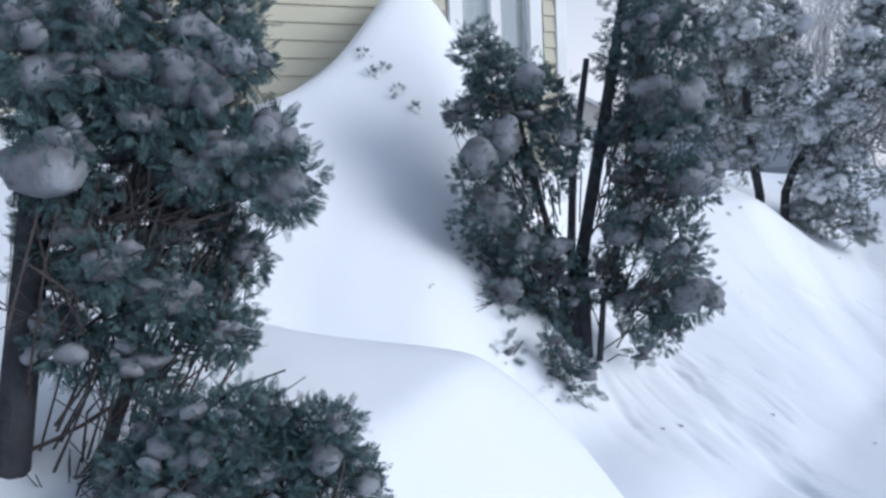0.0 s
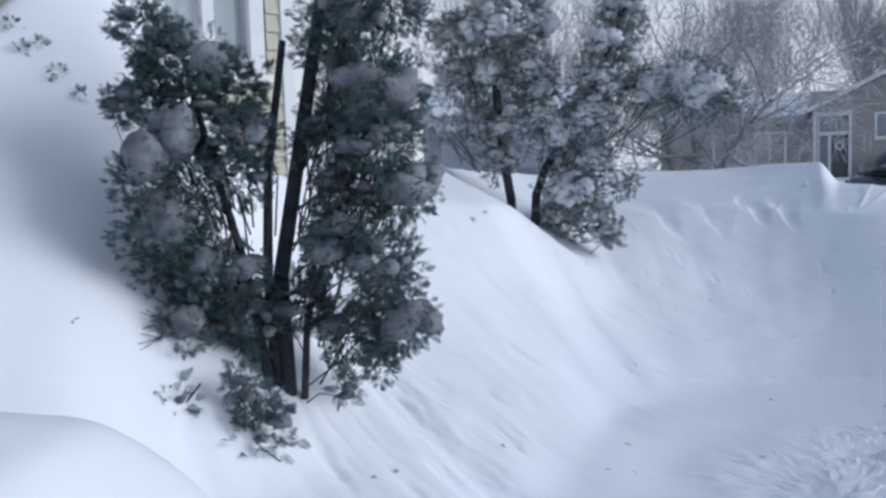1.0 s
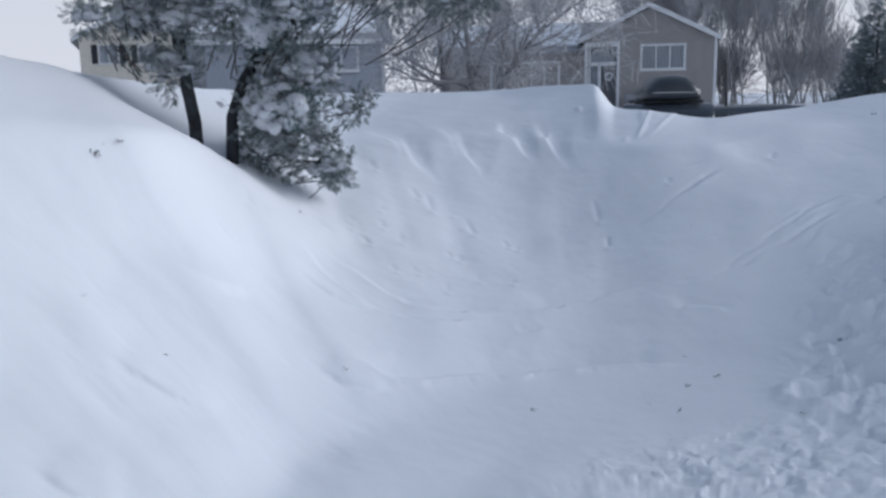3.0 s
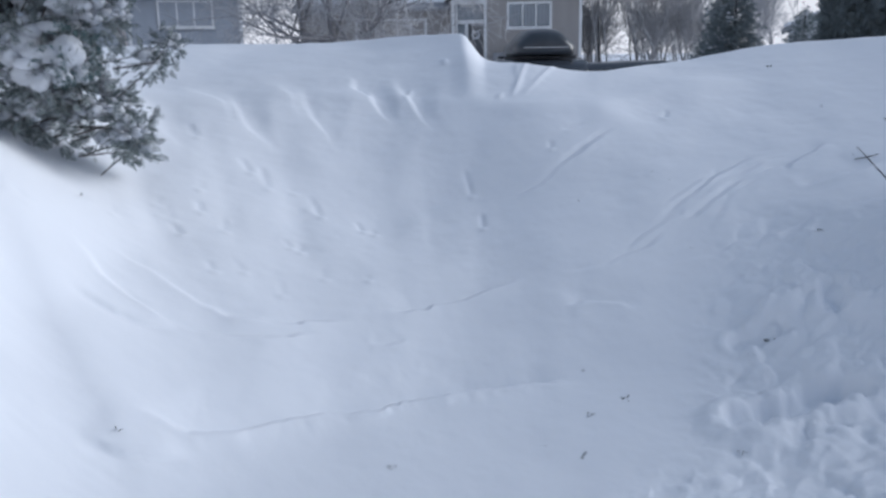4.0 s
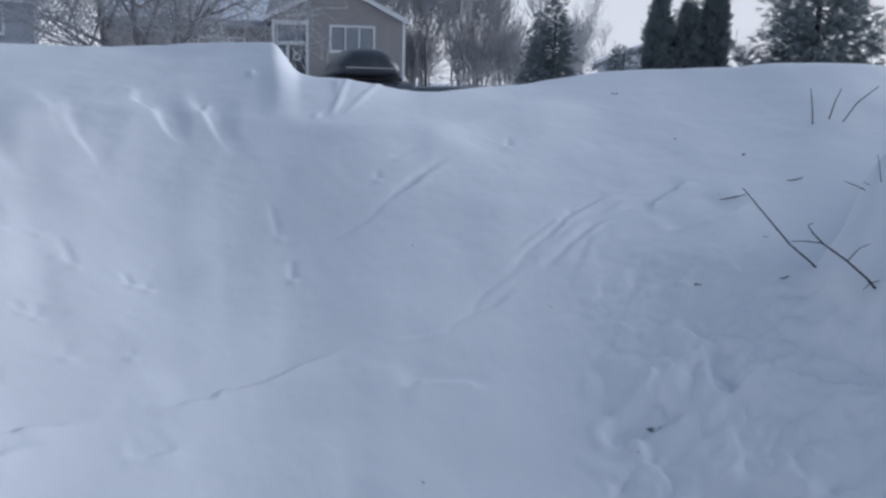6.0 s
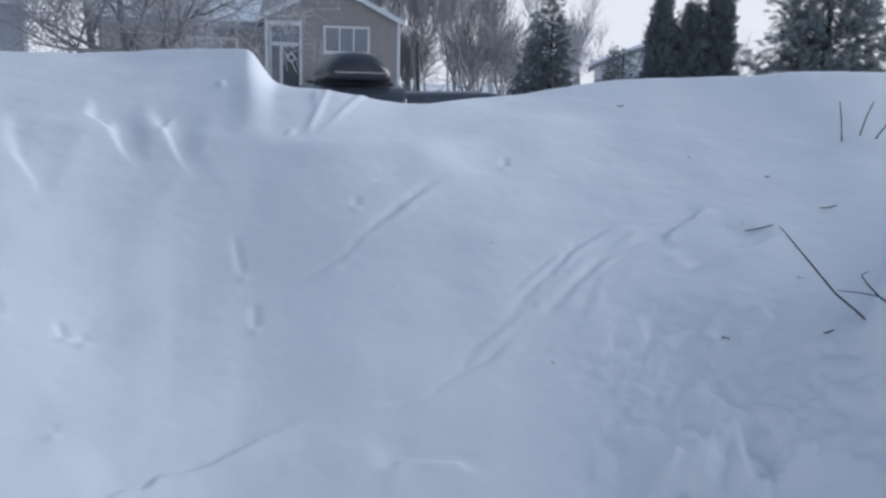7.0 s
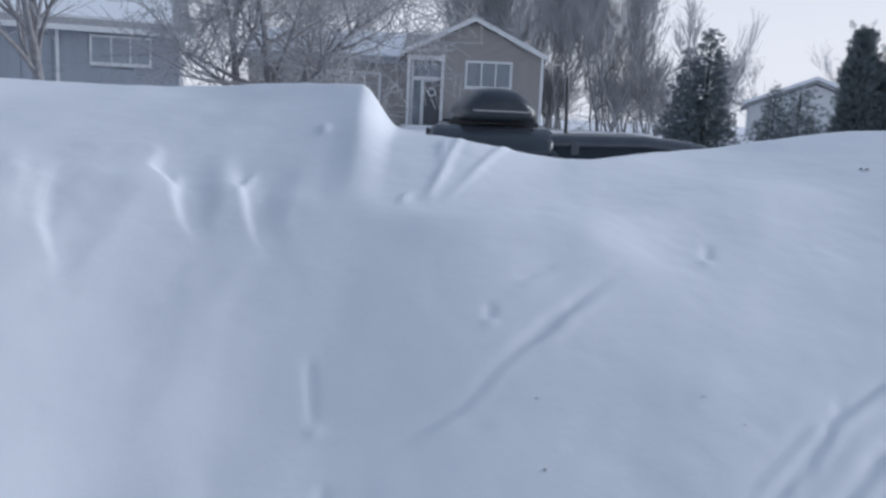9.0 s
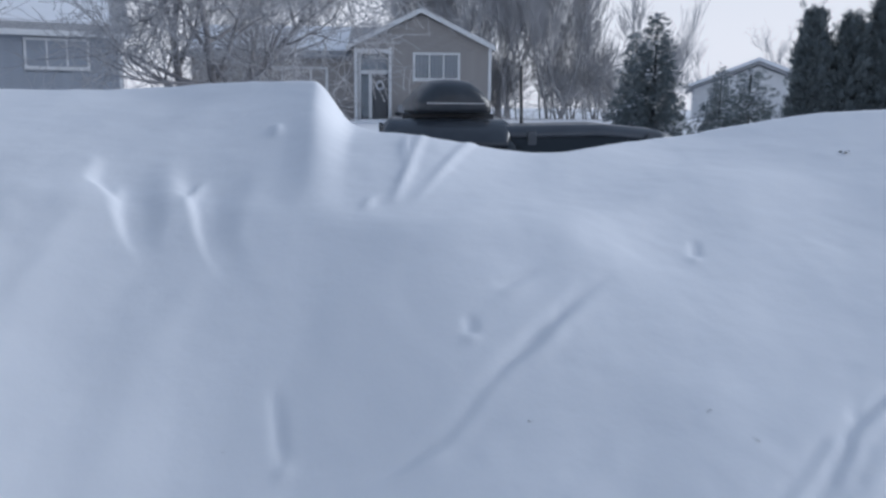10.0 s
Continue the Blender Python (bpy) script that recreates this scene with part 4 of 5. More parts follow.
def gable_house():
    c = Vector((29.95, 34.75, 0))
    m = local_frame(c.x, c.y, 0.7, -41.5)
    house = empty("house", m, "grey-beige bungalow with white trim and front gable", "house")
    L, R = -3.05, 3.1                       # front wall of the gable wing
    part("wall", gable_walls(L, R, 3.35, 4.75, 9.0, [(0.0 - 0.35, 1.8, 1.85, 3.1), (-3.0, -1.35, 0.0, 3.25)]), BEIGE_SIDING, house)
    holder = empty("siding", Matrix.Translation((L, -0.002, 0)), "", "")
    holder.parent = house
    clapboards(holder, R - L, 0.3, 4.6, 0.13, BEIGE_SIDING, -0.003, [(-0.35 - L - .03, 1.8 - L + .03, 1.8, 3.13), (0, 1.75, 0, 3.3)], ((R - L) / 2, 4.72, 3.3))
    # roof of the gable wing with white barge boards
    for s, a in ((-1, L - 0.3), (1, R + 0.3)):
        mid = (L + R) / 2
        bm = prism([(a, 3.22), (mid, 4.86), (mid, 5.0), (a, 3.36)], -0.35, 9.0)
        part("roof", bm, SHINGLE, house)
        part("barge_board", prism([(a - 0.02 * s, 3.16), (mid, 4.8), (mid, 5.03), (a - 0.02 * s, 3.39)], -0.40, -0.352), WHITE_TRIM, house)
        part("roof_snow", prism([(a + 0.5 * -s, 3.40 + 0.26), (mid - 0.1 * s * -1 * -1, 4.98), (mid, 5.06), (a + 0.5 * -s, 3.48 + 0.27)], 0.6, 8.5), SNOW, house)
    part("corner_trim", box((R - 0.02, -0.05, 0), (R + 0.12, 0.1, 3.3), 0.01), WHITE_TRIM, house)
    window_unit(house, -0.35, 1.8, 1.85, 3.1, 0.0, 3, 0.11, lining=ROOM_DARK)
    # recessed porch: posts, door, side light, transom and a wreath
    for x in (-3.0, -1.45):
        part("porch_post", box((x, -0.06, 0), (x + 0.14, 0.1, 3.3), 0.01), WHITE_TRIM, house)
    part("porch_beam", box((-2.86, -0.05, 3.02), (-1.45, 0.1, 3.24), 0.01), WHITE_TRIM, house)
    door = part("door", box((-2.2, 0.22, 0.15), (-1.5, 0.28, 2.15), 0.01), DOOR_PAINT, house, "dark entrance door with a pale wreath")
    ring = [(-1.85 + 0.16 * math.cos(a * 0.3142), 0.2, 1.6 + 0.16 * math.sin(a * 0.3142)) for a in range(21)]
    v, f = tube(ring, [0.05] * 21, 6)
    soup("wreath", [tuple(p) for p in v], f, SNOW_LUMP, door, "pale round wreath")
    part("side_light", box((-2.72, 0.22, 0.2), (-2.36, 0.26, 2.1), 0.01), PANE, house)
    part("transom", box((-2.72, 0.22, 2.3), (-1.5, 0.26, 2.95), 0.01), PANE, house)
    bm = bmesh.new()
    for lo, hi in (((-2.84, 0.17, 0.1), (-2.72, 0.3, 3.0)), ((-2.36, 0.17, 0.1), (-2.22, 0.3, 2.2)), ((-2.72, 0.17, 2.12), (-1.48, 0.3, 2.3))):
        add_box(bm, lo, hi)
    part("door_frame", bm, WHITE_TRIM, house)
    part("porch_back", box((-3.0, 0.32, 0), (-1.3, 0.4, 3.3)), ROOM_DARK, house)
    part("step", box((-3.1, -1.2, -0.3), (-1.2, 0.2, 0.08), 0.02), SNOW, house)
    # lower wing to the side
    part("wing_wall", box((-10.6, 0.9, -0.5), (L, 1.1, 2.95)), BEIGE_SIDING, house)
    part("wing_roof", prism_x([(0.45, 2.8), (4.6, 4.45), (8.8, 2.8), (8.8, 2.95), (4.6, 4.6), (0.45, 2.95)], -11.0, L + 1.0), SHINGLE, house)
    part("wing_roof_snow", prism_x([(1.0, 3.19), (4.3, 4.5), (4.3, 4.58), (1.0, 3.27)], -10.8, L - 0.4), SNOW, house)
    window_unit(house, -7.9, -4.3, 0.75, 2.45, 0.9, 5, 0.12)
    part("planter", box((-1.0, -0.6, 0.25), (-0.3, -0.15, 0.75), 0.03), ROOM_DARK, house)


def prism_x(points, x0, x1):
    """A solid from an outline of (y, z), pulled from x0 to x1."""
    bm = prism([(a, b) for a, b in points], x0, x1)
    for v in bm.verts:
        v.co = Vector((v.co.y, v.co.x, v.co.z))
    bmesh.ops.recalc_face_normals(bm, faces=bm.faces)
    return bm


def gable_walls(L, R, eave, top, deep, holes):
    """Front wall with openings right through it, gable triangle above, and side and back walls."""
    bm = bmesh.new()
    xs = sorted({L, R, *[h[0] for h in holes], *[h[1] for h in holes]})
    xs = [x for x in xs if L <= x <= R]
    for a, b in zip(xs, xs[1:]):
        mid = (a + b) / 2
        cuts = [(h[2], h[3]) for h in holes if h[0] < mid < h[1]]
        z = -0.6
        for lo, hi in sorted(cuts):
            if lo > z:
                add_box(bm, (a, 0, z), (b, 0.2, lo))
            z = hi
        add_box(bm, (a, 0, z), (b, 0.2, eave))
    tri = prism([(L, eave), (R, eave), ((L + R) / 2, top)], 0, 0.2)
    me = bpy.data.meshes.new("tmp")
    tri.to_mesh(me)
    tri.free()
    bm.from_mesh(me)
    bpy.data.meshes.remove(me)
    add_box(bm, (L, 0.2, -0.6), (L + 0.2, deep, eave))
    add_box(bm, (R - 0.2, 0.2, -0.6), (R, deep, eave))
    add_box(bm, (L + 0.2, deep - 0.2, -0.6), (R - 0.2, deep, eave))
    bmesh.ops.remove_doubles(bm, verts=bm.verts, dist=0.001)
    return bm


def ranch_house():
    """The blue-grey house: long side to the street, gable end to its side."""
    m = local_frame(18.45, 40.2, 0.85, -19.0)
    house = empty("house", m, "blue-grey bungalow with snow on its low roof", "house")
    holes = [(-3.6, -1.2, 1.85, 3.05), (-6.1, -5.0, 0.2, 2.9)]
    bm = gable_walls(-9.2, 0, 3.3, 3.32, 0.2, holes)
    part("wall", bm, BLUE_SIDING, house)
    holder = empty("siding", Matrix.Translation((-9.2, -0.002, 0)), "", "")
    holder.parent = house
    clapboards(holder, 9.1, 0.9, 3.2, 0.16, BLUE_SIDING, -0.003, [(h[0] + 9.2 - .04, h[1] + 9.2 + .04, h[2] - .08, h[3] + .03) for h in holes])
    part("gable_wall", prism_x([(0.2, -0.6), (8, -0.6), (8, 3.3), (4.1, 5.0), (0.2, 3.35)], -0.2, 0.0), WHITE_TRIM, house)
    part("back_wall", box((-9.2, 7.9, -0.6), (-0.2, 8.1, 3.3)), BLUE_SIDING, house)
    part("roof", prism_x([(-0.5, 3.15), (4.1, 5.15), (8.6, 3.15), (8.6, 3.3), (4.1, 5.3), (-0.5, 3.3)], -9.6, 0.45), SHINGLE, house)
    part("roof_snow", prism_x([(0.3, 3.66), (3.9, 5.225), (3.9, 5.33), (0.3, 3.78)], -9.3, -0.3), SNOW, house)
    part("fascia", box((-9.6, -0.56, 3.1), (0.45, -0.505, 3.32)), WHITE_TRIM, house)
    part("corner_trim", box((-0.12, -0.05, -0.2), (0.03, 0.1, 3.2)), WHITE_TRIM, house)
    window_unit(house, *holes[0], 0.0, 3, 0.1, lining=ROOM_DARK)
    part("door", box((-6.0, 0.08, 0.2), (-5.1, 0.14, 2.3), 0.01), WHITE_TRIM, house)
    part("door_light", box((-5.8, 0.06, 1.5), (-5.3, 0.079, 2.1)), CAR_GLASS, house)
    part("shutter", box((-8.9, -0.05, 1.0), (-8.3, -0.02, 3.0), 0.01), ROOM_DARK, house)
    part("porch_post", box((-4.85, -0.1, 0), (-4.72, 0.05, 3.2)), WHITE_TRIM, house)


def cream_house():
    m = local_frame(10.6, 66, 1.2, -8)
    house = empty("house", m, "cream gabled house half hidden by snow", "house")
    holes = [(-2.1, -0.8, 2.9, 4.2), (0.5, 1.7, 2.9, 4.2)]
    part("wall", gable_walls(-3.3, 3.3, 4.6, 6.4, 10, holes), CREAM_SIDING, house)
    for h in holes:
        window_unit(house, *h, 0.0, 2, 0.08, lining=ROOM_DARK)
        for x in (h[0] - 0.45, h[1] + 0.07):
            part("shutter", box((x, -0.05, h[2]), (x + 0.38, -0.003, h[3]), 0.01), BARK, house)
    for s in (-1, 1):
        a = 3.8 * s
        part("roof", prism([(a, 4.35), (0, 6.45), (0, 6.65), (a, 4.55)], -0.5, 10), SHINGLE, house)
        part("barge_board", prism([(a, 4.3), (0, 6.4), (0, 6.68), (a, 4.58)], -0.56, -0.503), WHITE_TRIM, house)
        part("roof_snow", prism([(a * 0.95, 4.70), (0, 6.71), (0, 6.8), (a * 0.95, 4.8)], -0.2, 9.6), SNOW, house)


def far_house(x, y, z, facing, width, label):
    house = empty("house", local_frame(x, y, z, facing), label, "house")
    part("wall", gable_walls(-width / 2, width / 2, 2.6, 4.2, 9, [(-1.2, 0.2, 1.1, 2.2)]), WHITE_TRIM, house)
    window_unit(house, -1.2, 0.2, 1.1, 2.2, 0.0, 2, 0.1, lining=ROOM_DARK)
    for s in (-1, 1):
        a = (width / 2 + 0.5) * s
        part("roof", prism([(a, 2.4), (0, 4.3), (0, 4.5), (a, 2.6)], -0.5, 9.4), SHINGLE, house)
        part("roof_snow", prism([(a * 0.97, 2.72), (0, 4.54), (0, 4.8), (a * 0.97, 2.95)], -0.45, 9.2), SNOW, house)


gable_house()
ranch_house()
cream_house()
far_house(61, 34.6, 0.2, -58, 8.5, "distant pale house with a snowy roof")


# ---- bare trees, woods and evergreens beyond the street ----
def bare_tree(x, y, height, seed, label, spread=0.6, levels=4, kids=(4, 6), trunk=0.16, lean=(0, 0), stems_n=1, up=0.25, twig=HAZE_TWIG, bark=GREY_BARK):
    rng = np.random.default_rng(seed)
    tree = empty("bare_tree", Matrix.Identity(4), label, "tree")
    z = ground_at(x, y) - 0.2
    out = []
    for s in range(stems_n):
        d = Vector((lean[0] + rng.normal(0, 0.12 + 0.12 * (stems_n > 1)), lean[1] + rng.normal(0, 0.12), 1)).normalized()
        branches(rng, Vector((x + rng.normal(0, 0.15) * (stems_n > 1), y, z)), d, height * 0.62, trunk, levels, out, spread, up, kids)
    thick = [o for o in out if o[2] == 5]
    thin = [o for o in out if o[2] == 3]
    v, f = tubes(thick)
    soup("trunk", v, f, bark, tree, smooth_shade=True)
    if thin:
        v, f = tubes([(p, [max(r, 0.008) for r in rr], 3) for p, rr, _ in thin])
        soup("crown", v, f, twig, tree, "bare twigs paled for haze")
    return tree


bare_tree(14.6, 25.0, 6.6, 3, "spreading bare tree with low crooked limbs", 0.95, 4, (5, 8), 0.17, stems_n=3, up=0.05)
bare_tree(11.3, 33.0, 8.5, 5, "bare tree beside the blue-grey house", 0.6, 4, (4, 6), 0.2, stems_n=2)
WOODS = np.random.default_rng(77)
for i in range(22):
    f = i / 21
    bare_tree(35 + 10.5 * f + WOODS.normal(0, 0.7), 46.0 - 12.0 * f + WOODS.normal(0, 1.2), WOODS.uniform(3.2, 4.6), 200 + i,
              "low thicket under bare trees, paled for haze", 0.7, 2, (8, 12), 0.05, stems_n=5, up=0.3, bark=HAZE_TWIG)
for i in range(26):
    f = i / 25
    bare_tree(36.0 + 8.0 * f + WOODS.normal(0, 0.8), 43.5 - 9.5 * f + WOODS.normal(0, 1.5), WOODS.uniform(8, 11.5) - 3.5 * f, 100 + i,
              "slender bare tree in a grove paled for haze", 0.38, 3, (7, 10), 0.055, up=0.55, bark=HAZE_TWIG)
for i in range(14):
    f = i / 13
    bare_tree(18 + 18 * f + WOODS.normal(0, 1.0), 60 - 10 * f + WOODS.normal(0, 2), WOODS.uniform(9, 13), 140 + i,
              "tall bare tree behind the houses", 0.45, 3, (7, 10), 0.09, up=0.45, bark=HAZE_TWIG)


def evergreen(x, y, height, width, seed, label, tiers=22, leaf=SPRUCE_LEAF, snow=0.3, columnar=False, category="tree"):
    rng = np.random.default_rng(seed)
    z = ground_at(x, y) - 0.1
    tree = empty("evergreen", Matrix.Identity(4), label, category)
    v, f = tube([(x, y, z), (x, y, z + height * 0.55), (x, y, z + height * 0.97)], [height * 0.018, height * 0.01, 0.01], 6)
    soup("trunk", [tuple(p) for p in v], f, BARK, tree)
    places, outs, snowy = [], [], []
    for t in range(tiers):
        h = (t + 0.5) / tiers
        reach = width * (0.5 * (1 - h) ** 0.8 if not columnar else 0.5 * (1 - h ** 3) * (0.55 + 0.45 * min(1, h * 4)))
        arms = max(4, int(9 * (1 - 0.5 * h))) if not columnar else 8
        a0 = rng.uniform(0, 6.28)
        for k in range(arms):
            a = a0 + 6.283 * k / arms + rng.normal(0, 0.2)
            R = reach * rng.uniform(0.7, 1.2)
            m = max(10, int(60 * R / max(width * 0.5, 0.01)))
            s = rng.uniform(0.1, 1, m)
            rise = -0.28 * s * R + 0.12 * s * s * R if not columnar else 0.5 * s * R
            off = rng.normal(0, 0.07 * width * 0.25 + 0.03, (m, 3))
            p = np.stack((x + np.cos(a) * s * R, y + np.sin(a) * s * R, z + height * (0.06 + 0.92 * h) + rise), -1) + off
            places.append(p)
            o = np.tile([np.cos(a), np.sin(a), -0.1 if not columnar else 1.2], (m, 1))
            outs.append(o)
            if rng.random() < snow:
                snowy.append(p[m // 3::2] + np.array([0, 0, 0.04]))
    places, outs = np.concatenate(places), np.concatenate(outs)
    v, f = sprays(rng, places, outs, max(0.12, height * 0.06))
    soup("crown", v, f, leaf, tree)
    if snowy:
        c = np.concatenate(snowy)
        v, f = lumps_mesh(rng, c, rng.uniform(0.03, 0.09, len(c)) * height * 0.2, 0.5)
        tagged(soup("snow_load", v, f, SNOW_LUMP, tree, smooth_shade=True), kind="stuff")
    return tree


evergreen(25.05, 19.05, 3.85, 2.2, 1, "blue-grey spruce dusted with snow", 18, DARK_SPRUCE, snow=0.12)
evergreen(32.05, 24.6, 3.9, 2.2, 2, "grey-green spruce behind another spruce", 16, snow=0.3)
evergreen(30.27, 19.95, 2.5, 1.7, 3, "small grey-green spruce before the pale house", 14, snow=0.3)
evergreen(13.35, 7.3, 3.0, 1.9, 4, "broad dark green spruce beyond the bank", 20, snow=0.1)
for k, (dx, dy, h) in enumerate(((-0.14, 0.3, 1.82), (0.05, 0.0, 1.7), (0.24, -0.26, 1.95))):
    tagged(evergreen(13.2 + dx, 8.87 + dy, h, 0.31, 20 + k, "tall narrow dark green cedar", 26, SPRUCE_LEAF, 0.0, True), group="columnar cedars")
evergreen(16.55, 11.68, 1.6, 1.65, 9, "broad low evergreen plastered with snow", 14, SNOWY_HAZE_LEAF, 1.0)
for i in range(9):
    f = i / 8
    bare_tree(74 + 14 * f, 50 - 30 * f + WOODS.normal(0, 2), WOODS.uniform(4.5, 7), 170 + i, "distant bare tree paled for haze", 0.5, 3, (6, 8), 0.12, up=0.4)


# ---- parked cars behind the bank ----
def shell(sections, material, name, parent, label=""):
    """A body lofted through cross-sections: each (x, half width, z low, z shoulder, z top, top half width)."""
    verts, faces = [], []
    ring = 16
    for x, hw, zl, zs, zt, tw in sections:
        prof = [(-hw, zl), (-hw * 1.02, zl + (zs - zl) * 0.5), (-hw, zs), (-(hw + tw) / 2, zs + (zt - zs) * 0.5), (-tw, zt - (zt - zs) * 0.12),
                (-tw * 0.82, zt - 0.012), (-tw * 0.5, zt), (-tw * 0.15, zt + 0.006)]
        prof = prof + [(-p, q) for p, q in prof[::-1]]
        verts += [(x, p, q) for p, q in prof]
    n = len(sections)
    for i in range(n - 1):
        for j in range(ring):
            k = (j + 1) % ring
            faces.append((i * ring + j, i * ring + k, (i + 1) * ring + k, (i + 1) * ring + j))
    bm = bmesh.new()
    vs = [bm.verts.new(v) for v in verts]
    for q in faces:
        bm.faces.new([vs[i] for i in q])
    bm.faces.new(vs[:ring])
    bm.faces.new(vs[-ring:][::-1])
    bmesh.ops.recalc_face_normals(bm, faces=bm.faces)
    return part(name, bm, material, parent, label, True)


def wheel(parent, x, y, r):
    bm = bmesh.new()
    bmesh.ops.create_cone(bm, segments=28, radius1=r, radius2=r, depth=0.2, cap_ends=True)
    bmesh.ops.bevel(bm, geom=[e for e in bm.edges if len(e.link_faces) == 2 and abs(e.verts[0].co.z - e.verts[1].co.z) < 1e-4], offset=0.04, segments=2, affect='EDGES')
    bmesh.ops.rotate(bm, matrix=Matrix.Rotation(radians(90), 3, 'X'), verts=bm.verts)
    bmesh.ops.translate(bm, vec=(x, y, r), verts=bm.verts)
    w = part("wheel", bm, RUBBER, parent, "", True)
    bm = bmesh.new()
    bmesh.ops.create_cone(bm, segments=20, radius1=r * 0.6, radius2=r * 0.55, depth=0.215, cap_ends=True)
    bmesh.ops.rotate(bm, matrix=Matrix.Rotation(radians(90), 3, 'X'), verts=bm.verts)
    bmesh.ops.translate(bm, vec=(x, y, r), verts=bm.verts)
    part("rim", bm, STEEL, w)


def car(m, label, paint, roof, length=4.5, half=0.9):
    c = empty("car", m, label, "car", "parked cars")
    h = length / 2
    shell([(-h, half * 0.8, 0.35, 0.6, 0.75, half * 0.7), (-h + 0.15, half * 0.97, 0.22, 0.7, 0.92, half * 0.8), (-0.6, half, 0.2, 0.75, 0.98, half * 0.86),
           (h - 1.1, half, 0.2, 0.75, 0.96, half * 0.86), (h - 0.2, half * 0.95, 0.22, 0.7, 0.85, half * 0.8), (h, half * 0.8, 0.35, 0.55, 0.68, half * 0.7)], paint, "body", c)
    shell([(-h + 0.2, half * 0.84, 0.9, 0.93, 0.97, half * 0.72), (-h + 0.55, half * 0.85, 0.9, roof * 0.8, roof - 0.22, half * 0.68), (-h + 0.95, half * 0.86, 0.9, roof * 0.82, roof - 0.04, half * 0.68),
           (-0.2, half * 0.87, 0.9, roof * 0.84, roof, half * 0.69), (0.5, half * 0.86, 0.9, roof * 0.83, roof - 0.06, half * 0.66), (1.2, half * 0.84, 0.88, 0.92, 0.97, half * 0.7)], CAR_GLASS, "glass", c, "dark car windows")
    shell([(-h + 0.5, half * 0.66, roof - 0.26, roof - 0.22, roof - 0.20, half * 0.6), (-h + 0.9, half * 0.74, roof - 0.14, roof - 0.06, roof + 0.0, half * 0.66), (-0.2, half * 0.76, roof - 0.1, roof - 0.03, roof + 0.03, half * 0.68),
           (0.4, half * 0.74, roof - 0.16, roof - 0.08, roof - 0.02, half * 0.64), (0.62, half * 0.68, roof - 0.22, roof - 0.15, roof - 0.11, half * 0.6)], paint, "roof", c)
    for sx in (-1, 1):
        for y0 in (-1.0, 0.25):
            part("pillar", box((y0, sx * half * 0.79 - 0.02, 0.9), (y0 + 0.09, sx * half * 0.79 + 0.02, roof - 0.05), 0.01), paint, c)
        for x in (-h + 0.85, h - 0.95):
            wheel(c, x, sx * (half - 0.1), 0.32)
    return c


CAR_A = car(pose(11.1, 12.65, -0.36, 0, 0, 48), "black estate car with snow on its roof", CAR_BLACK, 1.6)
CAR_B = car(pose(11.9, 10.9, -0.28, 0, 0, -38), "dark grey car dusted with snow, roof aerial raised", CAR_GREY, 1.46)
aerial_v, aerial_f = tube([(-0.9, 0.25, 1.40), (-0.91, 0.25, 1.75), (-0.92, 0.25, 2.1)], [0.022, 0.018, 0.015], 6)
soup("aerial", [tuple(v) for v in aerial_v], aerial_f, BLACK_PLASTIC, CAR_B)


def roof_box():
    """A long streamlined luggage box on the black car."""
    ob = empty("roof_box", pose(10.80, 12.40, 1.27, 0, 0, 56), "black streamlined roof luggage box with pale stripe", "roof box")
    shell([(-1.02, 0.26, 0.07, 0.12, 0.20, 0.14), (-1.0, 0.33, 0.05, 0.14, 0.27, 0.17), (-0.9, 0.39, 0.03, 0.16, 0.34, 0.2), (-0.6, 0.41, 0.02, 0.17, 0.38, 0.22),
           (-0.1, 0.41, 0.02, 0.17, 0.385, 0.23), (0.4, 0.38, 0.02, 0.16, 0.34, 0.2), (0.8, 0.35, 0.04, 0.15, 0.29, 0.18), (1.05, 0.2, 0.08, 0.12, 0.17, 0.1)], BLACK_PLASTIC, "box_shell", ob)
    part("seam", box((-1.03, -0.30, 0.125), (-1.005, 0.30, 0.137)), STEEL, ob, "pale lid seam")
    for x in (-0.5, 0.4):
        part("bar", box((x - 0.03, -0.5, -0.03), (x + 0.03, 0.5, 0.025), 0.01), BLACK_PLASTIC, ob)


roof_box()


# ---- sticks, twigs and litter on the snow ----
def stick(lines, label):
    v, f = tubes(lines)
    return tagged(soup("stick", v, f, TWIG), label, "stick")


stick([([(6.16, 4.68, 0.45), (6.12, 4.71, 0.553), (6.03, 4.765, 0.635), (5.96, 4.816, 0.697), (5.895, 4.888, 0.80), (5.833, 4.95, 0.891)], [0.004, 0.004, 0.0038, 0.0035, 0.0028, 0.0016], 5),
       ([(5.833, 4.95, 0.891), (5.838, 4.962, 0.899)], [0.002, 0.001], 4)], "thin bare dark stick leaning out of the snow")
